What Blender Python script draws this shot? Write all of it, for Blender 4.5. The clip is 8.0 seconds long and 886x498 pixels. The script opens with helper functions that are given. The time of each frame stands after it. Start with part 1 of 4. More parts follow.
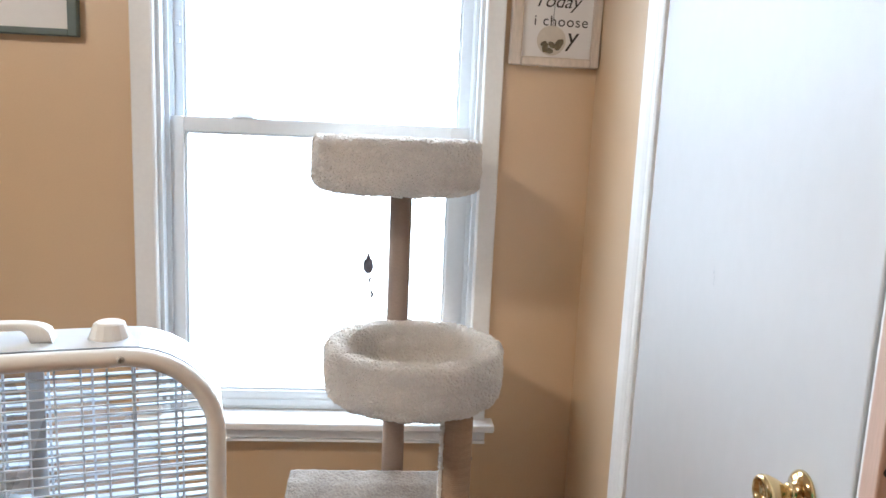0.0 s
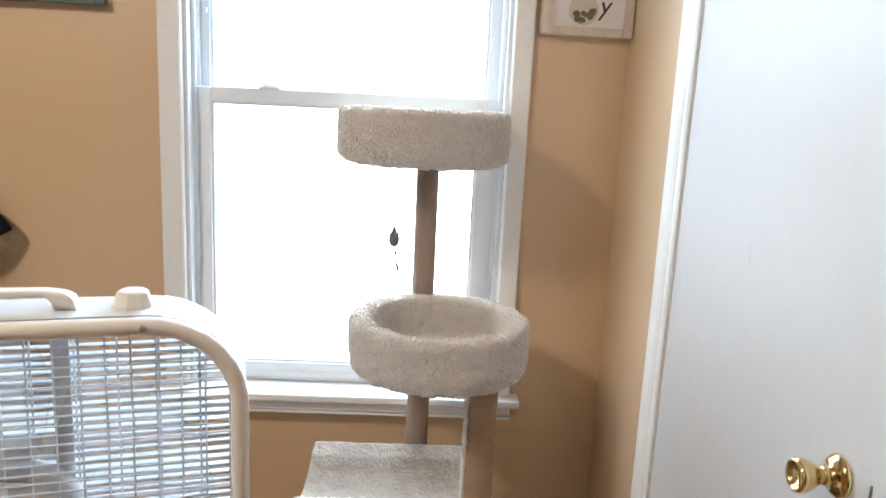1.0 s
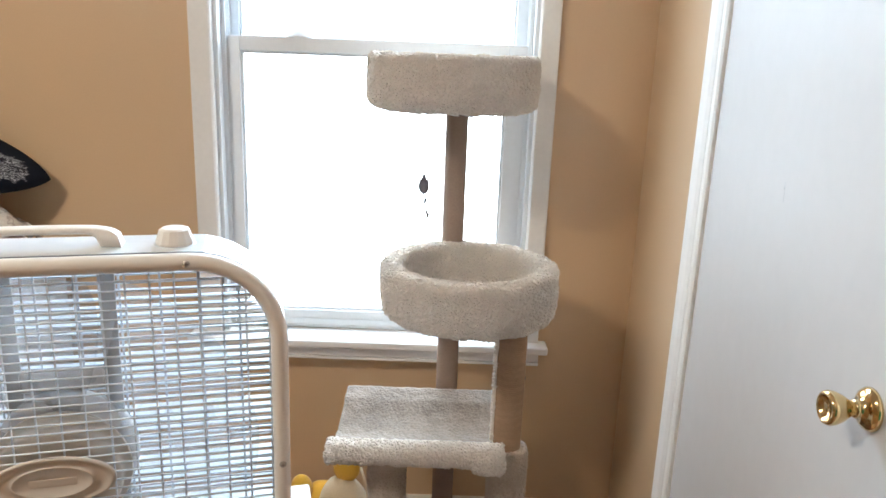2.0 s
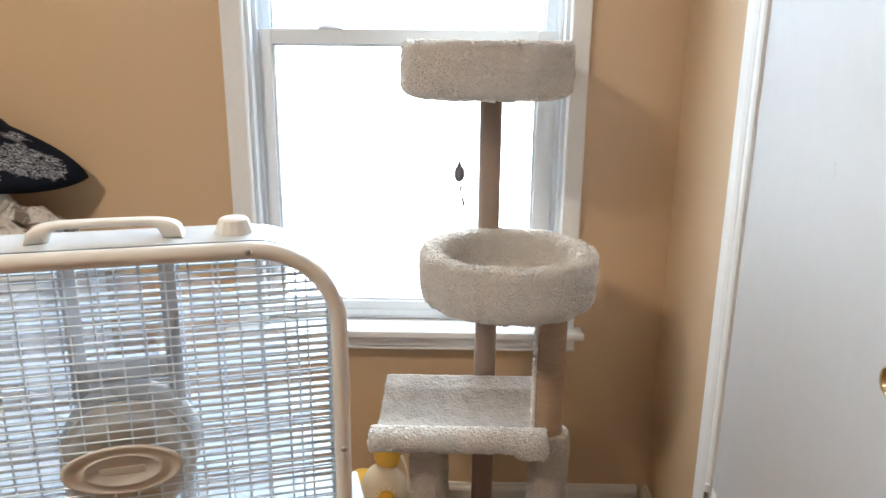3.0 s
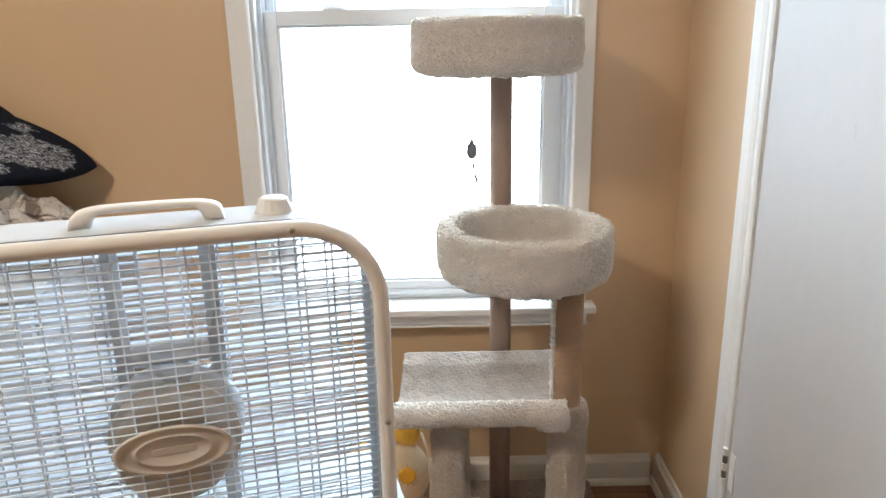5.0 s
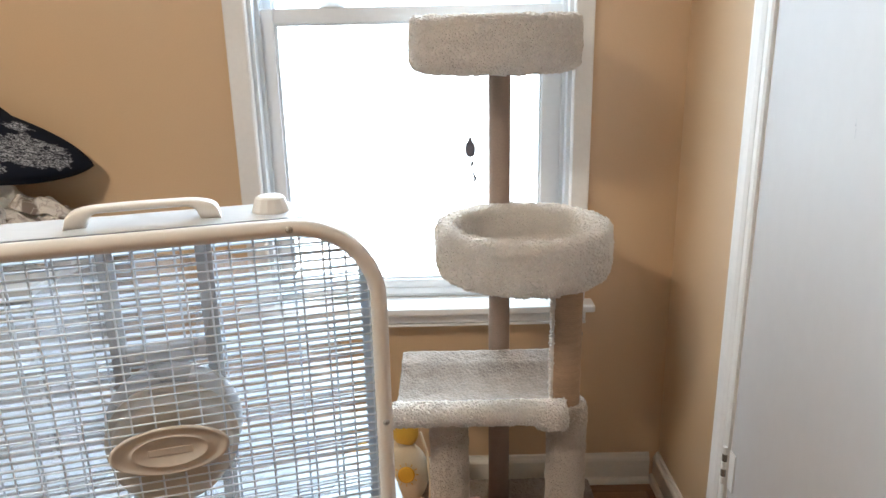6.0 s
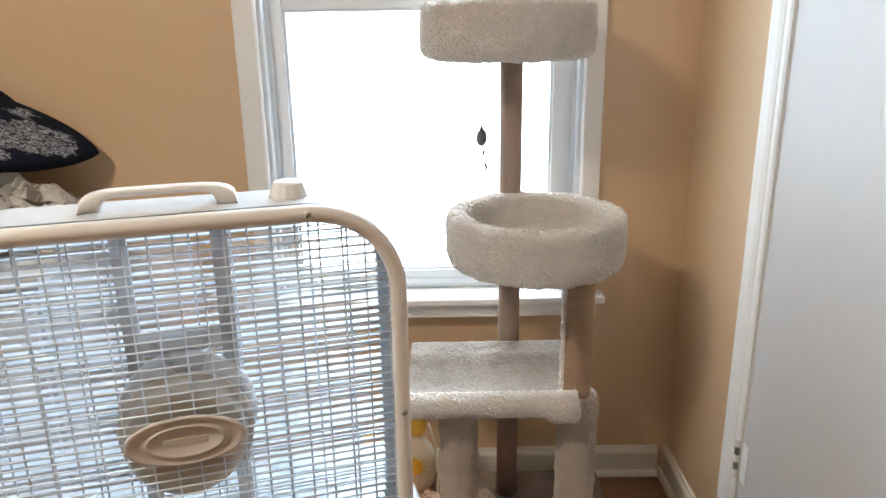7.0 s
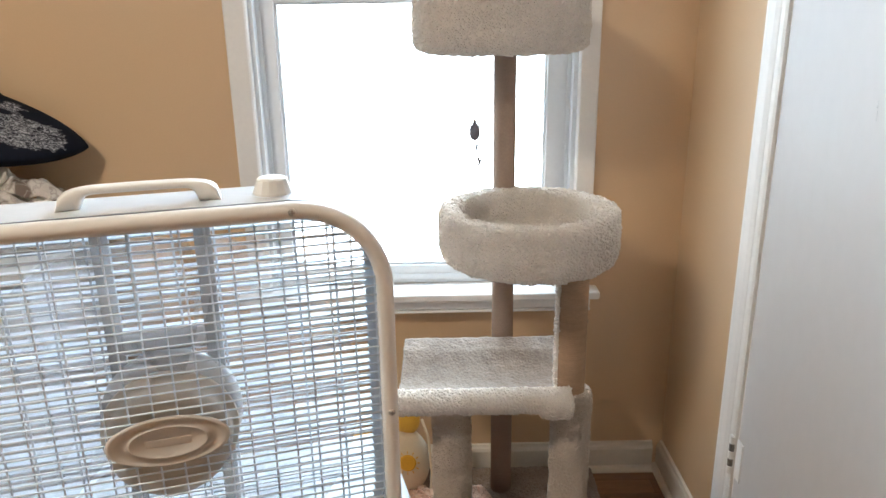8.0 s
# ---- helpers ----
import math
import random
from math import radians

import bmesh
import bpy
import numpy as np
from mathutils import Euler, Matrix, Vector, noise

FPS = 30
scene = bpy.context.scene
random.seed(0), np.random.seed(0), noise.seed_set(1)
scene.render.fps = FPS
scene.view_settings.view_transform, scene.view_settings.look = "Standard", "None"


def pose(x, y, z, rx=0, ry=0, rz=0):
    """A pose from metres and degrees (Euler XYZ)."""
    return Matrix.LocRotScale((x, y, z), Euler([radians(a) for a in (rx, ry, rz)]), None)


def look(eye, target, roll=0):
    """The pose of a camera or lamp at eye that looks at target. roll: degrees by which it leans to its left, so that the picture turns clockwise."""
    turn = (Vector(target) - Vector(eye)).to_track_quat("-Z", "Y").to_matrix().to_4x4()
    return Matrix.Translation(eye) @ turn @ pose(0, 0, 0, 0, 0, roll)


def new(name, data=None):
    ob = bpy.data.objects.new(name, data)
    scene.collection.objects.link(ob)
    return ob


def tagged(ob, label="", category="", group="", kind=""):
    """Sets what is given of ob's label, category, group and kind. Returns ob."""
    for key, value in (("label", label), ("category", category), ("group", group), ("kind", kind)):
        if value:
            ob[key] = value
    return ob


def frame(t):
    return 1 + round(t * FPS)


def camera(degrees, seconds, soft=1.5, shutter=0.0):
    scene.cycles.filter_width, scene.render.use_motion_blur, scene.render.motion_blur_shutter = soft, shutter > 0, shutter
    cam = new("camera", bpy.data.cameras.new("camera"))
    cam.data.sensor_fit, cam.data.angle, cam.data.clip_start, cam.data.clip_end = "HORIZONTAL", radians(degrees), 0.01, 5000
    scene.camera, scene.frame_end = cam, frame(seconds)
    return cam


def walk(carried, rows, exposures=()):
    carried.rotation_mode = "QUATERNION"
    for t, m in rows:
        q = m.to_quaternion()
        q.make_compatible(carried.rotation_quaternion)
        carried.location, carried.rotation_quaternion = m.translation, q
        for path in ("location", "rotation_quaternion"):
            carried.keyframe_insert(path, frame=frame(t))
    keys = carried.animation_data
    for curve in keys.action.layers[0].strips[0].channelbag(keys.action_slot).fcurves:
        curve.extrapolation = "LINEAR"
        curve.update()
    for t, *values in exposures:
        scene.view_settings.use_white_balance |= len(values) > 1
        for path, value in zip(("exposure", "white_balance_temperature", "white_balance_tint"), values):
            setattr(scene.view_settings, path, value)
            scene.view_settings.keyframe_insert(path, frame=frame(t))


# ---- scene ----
cam = camera(62.6, 8.0, shutter=0.5)
PATH = [
    (0, (0.489, 0.002, 1.261), (0.635, 1.97, 0.937), 2.5),
    (0.5, (0.494, 0.015, 1.262), (0.591, 1.983, 0.919), 2.6),
    (1, (0.491, 0.021, 1.253), (0.566, 1.98, 0.861), 2.8),
    (1.5, (0.488, 0.013, 1.24), (0.522, 1.958, 0.772), 2.9),
    (3, (0.435, -0.001, 1.223), (0.404, 1.927, 0.693), 0.5),
    (3.5, (0.389, -0.006, 1.219), (0.362, 1.916, 0.666), -0.5),
    (4, (0.371, -0.007, 1.219), (0.358, 1.911, 0.654), -1.0),
    (4.5, (0.374, -0.016, 1.217), (0.373, 1.9, 0.645), -1.0),
    (6, (0.376, -0.009, 1.214), (0.382, 1.905, 0.635), -1.2),
    (6.5, (0.364, -0.006, 1.213), (0.371, 1.906, 0.626), -1.1),
    (7, (0.35, 0.007, 1.203), (0.36, 1.915, 0.605), -0.9),
    (7.5, (0.347, 0.019, 1.203), (0.361, 1.925, 0.598), -0.8),
    (8, (0.363, 0.022, 1.203), (0.376, 1.925, 0.587), -0.9),
]
walk(cam, [(t, look(eye, target, roll)) for t, eye, target, roll in PATH],
     exposures=[(0.0, -0.12, 5700, 6), (0.5, -0.12, 5840, 6), (1.5, -0.14, 5940, 5), (3.0, -0.18, 6000, 5), (8.0, -0.19, 6000, 5)])

# ---- light ----
world = bpy.data.worlds.new("sky")
scene.world = world
world.use_nodes = True
wn = world.node_tree
sky = wn.nodes.new("ShaderNodeTexSky")
sky.sky_type = "NISHITA"
sky.sun_disc = False
sky.sun_elevation = radians(38)
sky.sun_rotation = radians(150)
wn.nodes["Background"].inputs["Strength"].default_value = 0.12
wn.links.new(sky.outputs[0], wn.nodes["Background"].inputs["Color"])


def area_lamp(name, power, colour, sx, sy, m):
    data = bpy.data.lights.new(name, "AREA")
    data.energy, data.color, data.shape, data.size, data.size_y = power, colour, "RECTANGLE", sx, sy
    ob = new(name, data)
    ob.matrix_world = m
    return ob


WINDOW_W, ROOM_W = 74.0, 1.5
# daylight in the window's opening
area_lamp("window_daylight", WINDOW_W, (0.66, 0.83, 1.0), 1.3, 1.0, look((0.33, 2.40, 1.95), (0.42, 1.30, 0.70)))
# weak fill added from behind the camera, at an invented opening in the rear wall
area_lamp("rear_fill", ROOM_W, (0.90, 0.96, 1.0), 1.1, 1.2, look((-0.7, -4.76, 1.5), (-0.7, 0, 1.4)))

# ---- helpers for building ----
WALL_Y, WALL_X = 1.75, 0.965


def material(name, colour, rough=0.6, metal=0.0, var=0.08, scale=8.0, fine=120.0, bump=0.1, dist=0.002, sheen=0.0, coat=0.0, stretch=(1, 1, 1)):
    """A surface with a broad and a fine variation in tone and a fine relief."""
    m = bpy.data.materials.new(name)
    m.use_nodes = True
    n, l = m.node_tree.nodes, m.node_tree.links
    b = n["Principled BSDF"]
    tc = n.new("ShaderNodeTexCoord")
    mp = n.new("ShaderNodeMapping")
    mp.inputs["Scale"].default_value = stretch
    l.new(tc.outputs["Object"], mp.inputs["Vector"])
    broad, small = n.new("ShaderNodeTexNoise"), n.new("ShaderNodeTexNoise")
    broad.inputs["Scale"].default_value, small.inputs["Scale"].default_value = scale, fine
    broad.inputs["Detail"].default_value, small.inputs["Detail"].default_value = 5, 3
    for t in (broad, small):
        l.new(mp.outputs["Vector"], t.inputs["Vector"])
    add = n.new("ShaderNodeMath")
    add.operation = "ADD"
    l.new(broad.outputs["Fac"], add.inputs[0])
    l.new(small.outputs["Fac"], add.inputs[1])
    rng = n.new("ShaderNodeMapRange")
    rng.inputs["From Min"].default_value, rng.inputs["From Max"].default_value = 0.6, 1.4
    rng.inputs["To Min"].default_value, rng.inputs["To Max"].default_value = 1 - var, 1 + var
    l.new(add.outputs[0], rng.inputs["Value"])
    mul = n.new("ShaderNodeMix")
    mul.data_type, mul.blend_type = "RGBA", "MULTIPLY"
    mul.inputs["Factor"].default_value = 1
    mul.inputs["A"].default_value = (*colour, 1)
    l.new(rng.outputs["Result"], mul.inputs["B"])
    l.new(mul.outputs["Result"], b.inputs["Base Color"])
    b.inputs["Roughness"].default_value, b.inputs["Metallic"].default_value = rough, metal
    b.inputs["Sheen Weight"].default_value, b.inputs["Coat Weight"].default_value = sheen, coat
    if bump:
        bp = n.new("ShaderNodeBump")
        bp.inputs["Strength"].default_value, bp.inputs["Distance"].default_value = bump, dist
        l.new(small.outputs["Fac"], bp.inputs["Height"])
        l.new(bp.outputs["Normal"], b.inputs["Normal"])
    return m


def socket(m, name, value):
    m.node_tree.nodes["Principled BSDF"].inputs[name].default_value = value
    return m


M_WALL = material("tan_wall_paint", (0.65, 0.445, 0.255), 0.34, var=0.035, scale=1.6, fine=260, bump=0.12, dist=0.0008, coat=1.0)
socket(M_WALL, "Coat Roughness", 0.45)
socket(M_WALL, "Coat IOR", 1.65)
M_CEIL = material("ceiling_paint", (0.78, 0.76, 0.72), 0.85, var=0.03, bump=0.1)
M_TRIM = material("white_trim_paint", (0.85, 0.82, 0.78), 0.38, var=0.035, scale=5, fine=90, bump=0.06, dist=0.001)
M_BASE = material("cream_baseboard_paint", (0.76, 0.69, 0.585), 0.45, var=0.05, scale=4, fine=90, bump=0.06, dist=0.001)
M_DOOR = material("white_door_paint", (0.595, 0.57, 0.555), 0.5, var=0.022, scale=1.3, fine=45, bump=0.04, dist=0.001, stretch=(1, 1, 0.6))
M_VINYL = material("white_vinyl", (0.84, 0.86, 0.88), 0.4, var=0.03, scale=6, fine=80, bump=0.03)
M_CARPET = material("cream_carpet", (0.80, 0.715, 0.625), 0.95, var=0.10, scale=26, fine=320, bump=0.5, dist=0.003, sheen=0.25)
# worn brownish carpet, its colour darkened further for the shade below the lower bowl
M_WORN_SHADE = material("worn_shaded_cream_carpet", (0.285, 0.224, 0.176), 0.95, var=0.26, scale=24, fine=190, bump=0.9, dist=0.004, sheen=0.25)
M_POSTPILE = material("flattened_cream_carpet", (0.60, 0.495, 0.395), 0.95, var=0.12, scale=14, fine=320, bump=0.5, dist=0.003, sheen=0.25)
M_SISAL = material("sisal_rope", (0.40, 0.255, 0.155), 0.9, var=0.2, scale=30, fine=400, bump=0.6, dist=0.001, stretch=(0.3, 0.3, 3))
M_POST = material("brown_paper_post", (0.30, 0.215, 0.165), 0.85, var=0.12, scale=12, fine=300, bump=0.3, dist=0.0006)
M_WHITE = material("white_fan_plastic", (0.84, 0.79, 0.72), 0.34, var=0.025, scale=8, fine=60, bump=0.02)
M_CASE = material("white_enamelled_steel", (0.70, 0.74, 0.78), 0.2, var=0.03, scale=9, fine=60, bump=0.03, coat=0.3)
M_WIRE = material("white_coated_wire", (0.85, 0.92, 0.99), 0.3, var=0.05, scale=40, bump=0)
M_HUB = material("beige_grey_plastic", (0.62, 0.56, 0.49), 0.45, var=0.04, scale=14, fine=90, bump=0.03)
M_COVER = material("cream_motor_cover", (0.62, 0.555, 0.475), 0.45, var=0.04, scale=14, fine=90, bump=0.03)
M_STRUT = material("grey_steel_strut", (0.66, 0.70, 0.73), 0.45, 0.0, var=0.06, bump=0.03)
M_BLADE = material("pale_blade_plastic", (0.70, 0.75, 0.82), 0.35, var=0.04, bump=0.02)


def thin_plastic(m, colour, clear):
    """Thin milky plastic: light passes and scatters through it."""
    n, l = m.node_tree.nodes, m.node_tree.links
    tl, tr = n.new("ShaderNodeBsdfTranslucent"), n.new("ShaderNodeBsdfTransparent")
    tl.inputs["Color"].default_value = (*colour, 1)
    m1, m2 = n.new("ShaderNodeMixShader"), n.new("ShaderNodeMixShader")
    m1.inputs["Fac"].default_value, m2.inputs["Fac"].default_value = 0.6, clear
    l.new(n["Principled BSDF"].outputs[0], m1.inputs[1])
    l.new(tl.outputs[0], m1.inputs[2])
    l.new(m1.outputs[0], m2.inputs[1])
    l.new(tr.outputs[0], m2.inputs[2])
    l.new(m2.outputs[0], n["Material Output"].inputs["Surface"])


thin_plastic(M_BLADE, (0.78, 0.81, 0.85), 0.75)
M_DARK = material("dark_gap", (0.03, 0.028, 0.026), 0.7, var=0.1, bump=0)
M_BRASS = material("polished_brass", (0.74, 0.56, 0.29), 0.13, 1.0, var=0.06, scale=20, bump=0.02)
M_ZINC = material("zinc_screw", (0.55, 0.52, 0.47), 0.45, 0.5, var=0.15, scale=90, bump=0.1)
M_STEEL = material("worn_steel", (0.33, 0.31, 0.29), 0.4, 0.9, var=0.2, scale=60, bump=0.1)
M_FRAME = material("greyed_wood_frame", (0.62, 0.52, 0.42), 0.6, var=0.15, scale=10, fine=150, bump=0.25, dist=0.001, stretch=(1, 1, 0.25))
M_GREEN = material("dark_green_grey_frame", (0.10, 0.125, 0.11), 0.45, var=0.12, scale=14, fine=110, bump=0.1)
M_GREENCLOTH = material("green_cloth", (0.02, 0.17, 0.085), 0.8, var=0.15, scale=30, fine=400, bump=0.3, dist=0.001)
M_PAPER = material("print_paper", (0.78, 0.74, 0.70), 0.7, var=0.02, bump=0.03)
M_INK = material("dark_print_ink", (0.045, 0.04, 0.036), 0.8, var=0.1, bump=0)
M_LEAF = material("olive_print", (0.16, 0.13, 0.08), 0.8, var=0.3, scale=80, bump=0)
M_DISC = material("cream_print", (0.62, 0.55, 0.46), 0.8, var=0.06, scale=40, bump=0)
M_TABLE = material("white_table_paint", (0.62, 0.66, 0.70), 0.4, var=0.03, bump=0.04)
M_PLUSH = material("cream_plush", (0.72, 0.57, 0.37), 0.95, var=0.08, scale=30, fine=350, bump=0.4, sheen=0.4)
M_YELLOW = material("yellow_plush", (0.78, 0.45, 0.05), 0.95, var=0.08, scale=30, fine=350, bump=0.4, sheen=0.3)
M_GOLD = material("golden_patch", (0.72, 0.36, 0.03), 0.9, var=0.08, scale=30, fine=350, bump=0.4)
M_PEACH = material("peach_fleece", (0.64, 0.37, 0.25), 0.95, var=0.45, scale=34, fine=260, bump=0.4, sheen=0.3)
M_WOOD = material("pale_pink_wood", (0.58, 0.40, 0.31), 0.55, var=0.1, scale=4, fine=90, bump=0.1, stretch=(6, 6, 0.6))
M_TOY = material("grey_felt", (0.17, 0.16, 0.19), 0.95, var=0.2, scale=90, bump=0.3)
M_STRING = material("pale_string", (0.6, 0.58, 0.55), 0.9, var=0.1, bump=0)
M_CLOTH = material("off_white_linen", (0.56, 0.52, 0.45), 0.9, var=0.12, scale=9, fine=500, bump=0.35, dist=0.001)
M_OLIVE = material("olive_linen", (0.33, 0.33, 0.20), 0.9, var=0.2, scale=9, fine=500, bump=0.35, dist=0.001)


def printed(m, second, third, scale, low=0.52, high=0.56, stretch=3.0):
    """Adds blotches of a second tone and thin lines of a third to a cloth."""
    n, l = m.node_tree.nodes, m.node_tree.links
    b = n["Principled BSDF"]
    was = b.inputs["Base Color"].links[0].from_socket
    tc = n.new("ShaderNodeTexCoord")
    for colour, sc, lo, hi, kind in ((second, scale, low, high, "blot"), (third, scale * 1.6, 0.0, 0.035, "line")):
        t = n.new("ShaderNodeTexNoise")
        t.inputs["Scale"].default_value, t.inputs["Detail"].default_value, t.inputs["Distortion"].default_value = sc, 2, 1.2
        l.new(tc.outputs["Object"], t.inputs["Vector"])
        src = t.outputs["Fac"]
        if kind == "line":
            sub, ab = n.new("ShaderNodeMath"), n.new("ShaderNodeMath")
            sub.operation, ab.operation = "SUBTRACT", "ABSOLUTE"
            sub.inputs[1].default_value = 0.5
            l.new(src, sub.inputs[0])
            l.new(sub.outputs[0], ab.inputs[0])
            src = ab.outputs[0]
        r = n.new("ShaderNodeMapRange")
        r.inputs["From Min"].default_value, r.inputs["From Max"].default_value = lo, hi
        if kind == "line":
            r.inputs["To Min"].default_value, r.inputs["To Max"].default_value = 0.85, 0.0
        l.new(src, r.inputs["Value"])
        mix = n.new("ShaderNodeMix")
        mix.data_type = "RGBA"
        mix.inputs["B"].default_value = (*colour, 1)
        l.new(r.outputs["Result"], mix.inputs["Factor"])
        l.new(was, mix.inputs["A"])
        was = mix.outputs["Result"]
    l.new(was, b.inputs["Base Color"])


printed(M_CLOTH, (0.40, 0.40, 0.27), (0.46, 0.40, 0.33), 6.0, 0.58, 0.66)
M_FADED = material("faded_printed_linen", (0.58, 0.53, 0.47), 0.9, var=0.12, scale=9, fine=500, bump=0.35, dist=0.001)
printed(M_FADED, (0.17, 0.13, 0.105), (0.36, 0.31, 0.27), 13.0, 0.52, 0.60)
printed(M_PEACH, (0.72, 0.50, 0.36), (0.24, 0.085, 0.05), 22.0)
M_SCUFF = material("scuff_grey", (0.50, 0.49, 0.48), 0.6, var=0.2, scale=60, bump=0)


def floor_wood():
    """Oak boards: each one its own tone, with grain along it."""
    m = material("oak_floor", (0.27, 0.145, 0.07), 0.38, var=0.28, scale=5, fine=60, bump=0.15, dist=0.001, stretch=(1.2, 22, 1))
    n, l = m.node_tree.nodes, m.node_tree.links
    info, rng = n.new("ShaderNodeObjectInfo"), n.new("ShaderNodeMapRange")
    rng.inputs["To Min"].default_value, rng.inputs["To Max"].default_value = 0.75, 1.2
    l.new(info.outputs["Random"], rng.inputs["Value"])
    mul = n.new("ShaderNodeMix")
    mul.data_type, mul.blend_type = "RGBA", "MULTIPLY"
    mul.inputs["Factor"].default_value = 1
    b = n["Principled BSDF"]
    was = b.inputs["Base Color"].links[0].from_socket
    l.new(was, mul.inputs["A"])
    l.new(rng.outputs["Result"], mul.inputs["B"])
    l.new(mul.outputs["Result"], b.inputs["Base Color"])
    return m


M_FLOOR = floor_wood()


def floral_cloth():
    """Navy cotton printed with clusters of small pale petals."""
    m = bpy.data.materials.new("navy_floral_cotton")
    m.use_nodes = True
    n, l = m.node_tree.nodes, m.node_tree.links
    b = n["Principled BSDF"]
    tc = n.new("ShaderNodeTexCoord")

    def voro(scale, feature="F1", at=None):
        v = n.new("ShaderNodeTexVoronoi")
        v.feature = feature
        v.inputs["Scale"].default_value = scale
        l.new(at.outputs[0] if at else tc.outputs["UV"], v.inputs["Vector"])
        return v

    def step(src, low, high, to=(1, 0)):
        r = n.new("ShaderNodeMapRange")
        r.inputs["From Min"].default_value, r.inputs["From Max"].default_value = low, high
        r.inputs["To Min"].default_value, r.inputs["To Max"].default_value = to
        l.new(src, r.inputs["Value"])
        return r.outputs["Result"]

    wob = n.new("ShaderNodeTexNoise")
    wob.inputs["Scale"].default_value = 16
    l.new(tc.outputs["UV"], wob.inputs["Vector"])
    near = None
    for cu, cv, size in ((0.15, 0.20, 0.165), (0.27, 0.62, 0.14), (0.60, 0.22, 0.15), (0.62, 0.62, 0.16), (0.36, 0.05, 0.05), (0.05, 0.52, 0.045), (0.90, 0.40, 0.11), (0.42, 0.90, 0.12), (0.86, 0.85, 0.12), (0.04, 0.43, 0.035)):
        far = n.new("ShaderNodeVectorMath")
        far.operation = "DISTANCE"
        far.inputs[1].default_value = (cu, cv, 0)
        l.new(tc.outputs["UV"], far.inputs[0])
        rel = n.new("ShaderNodeMath")
        rel.operation = "SUBTRACT"
        rel.inputs[1].default_value = size
        l.new(far.outputs["Value"], rel.inputs[0])
        if near is None:
            near = rel
        else:
            low_ = n.new("ShaderNodeMath")
            low_.operation = "MINIMUM"
            l.new(near.outputs[0], low_.inputs[0])
            l.new(rel.outputs[0], low_.inputs[1])
            near = low_
    s = n.new("ShaderNodeMath")
    s.operation = "MULTIPLY_ADD"
    s.inputs[1].default_value = 0.16
    l.new(wob.outputs["Fac"], s.inputs[0])
    l.new(near.outputs[0], s.inputs[2])
    cluster = step(s.outputs[0], 0.075, 0.09)
    bend = n.new("ShaderNodeVectorMath")
    bend.operation = "MULTIPLY_ADD"
    bend.inputs[1].default_value = (0.16, 0.16, 0)
    ripple = n.new("ShaderNodeTexNoise")
    ripple.inputs["Scale"].default_value = 26
    l.new(tc.outputs["UV"], ripple.inputs["Vector"])
    l.new(ripple.outputs["Color"], bend.inputs[0])
    l.new(tc.outputs["UV"], bend.inputs[2])
    petal = step(voro(48, "DISTANCE_TO_EDGE", bend).outputs["Distance"], 0.03, 0.16, (0, 1))
    tone = voro(48, "F1", bend)
    shade = step(tone.outputs["Distance"], 0.1, 0.75, (1.0, 0.25))
    mul = n.new("ShaderNodeMath")
    mul.operation = "MULTIPLY"
    l.new(cluster, mul.inputs[0])
    l.new(petal, mul.inputs[1])
    mul2 = n.new("ShaderNodeMath")
    mul2.operation = "MULTIPLY"
    l.new(mul.outputs[0], mul2.inputs[0])
    l.new(shade, mul2.inputs[1])
    mix = n.new("ShaderNodeMix")
    mix.data_type = "RGBA"
    mix.inputs["A"].default_value = (0.005, 0.007, 0.015, 1)
    mix.inputs["B"].default_value = (0.46, 0.46, 0.48, 1)
    l.new(mul2.outputs[0], mix.inputs["Factor"])
    l.new(mix.outputs["Result"], b.inputs["Base Color"])
    b.inputs["Roughness"].default_value = 0.85
    b.inputs["Specular IOR Level"].default_value = 0.25
    return m


M_FLORAL = floral_cloth()

M_GLASS = bpy.data.materials.new("window_glass")
M_GLASS.use_nodes = True
socket(M_GLASS, "Transmission Weight", 1.0)
socket(M_GLASS, "Roughness", 0.0)
socket(M_GLASS, "IOR", 1.45)

M_GLOW = bpy.data.materials.new("lamp_glass_glow")
M_GLOW.use_nodes = True
socket(M_GLOW, "Base Color", (0.9, 0.88, 0.84, 1))
socket(M_GLOW, "Emission Color", (1.0, 0.865, 0.71, 1))
socket(M_GLOW, "Emission Strength", 188.0)

M_SKYGLOW = bpy.data.materials.new("bright_distance")
M_SKYGLOW.use_nodes = True
socket(M_SKYGLOW, "Emission Color", (0.95, 0.98, 1.0, 1))
socket(M_SKYGLOW, "Emission Strength", 12.0)


def mesh_of(name, verts, faces, mat, smooth=False):
    me = bpy.data.meshes.new(name)
    me.from_pydata([tuple(v) for v in verts], [], faces)
    me.materials.append(mat)
    if smooth:
        me.polygons.foreach_set("use_smooth", [True] * len(me.polygons))
    me.update()
    return me


def link(name, me, parent=None, label="", m=None):
    ob = new(name, me)
    if parent is not None:
        ob.parent = parent
    if m is not None:
        ob.matrix_basis = m
    if label:
        ob["label"] = label
    return ob


def part(name, bm, mat, parent=None, label="", smooth=False, m=None):
    """Links a bmesh as ONE mesh object under a thing or a part."""
    me = bpy.data.meshes.new(name)
    bmesh.ops.recalc_face_normals(bm, faces=bm.faces)
    bm.to_mesh(me)
    bm.free()
    me.materials.append(mat)
    if smooth:
        me.polygons.foreach_set("use_smooth", [True] * len(me.polygons))
    return link(name, me, parent, label, m)


def thing(name, label, category, m=None, group="", kind=""):
    ob = new(name)
    if m is not None:
        ob.matrix_basis = m
    return tagged(ob, label, category, group, kind)


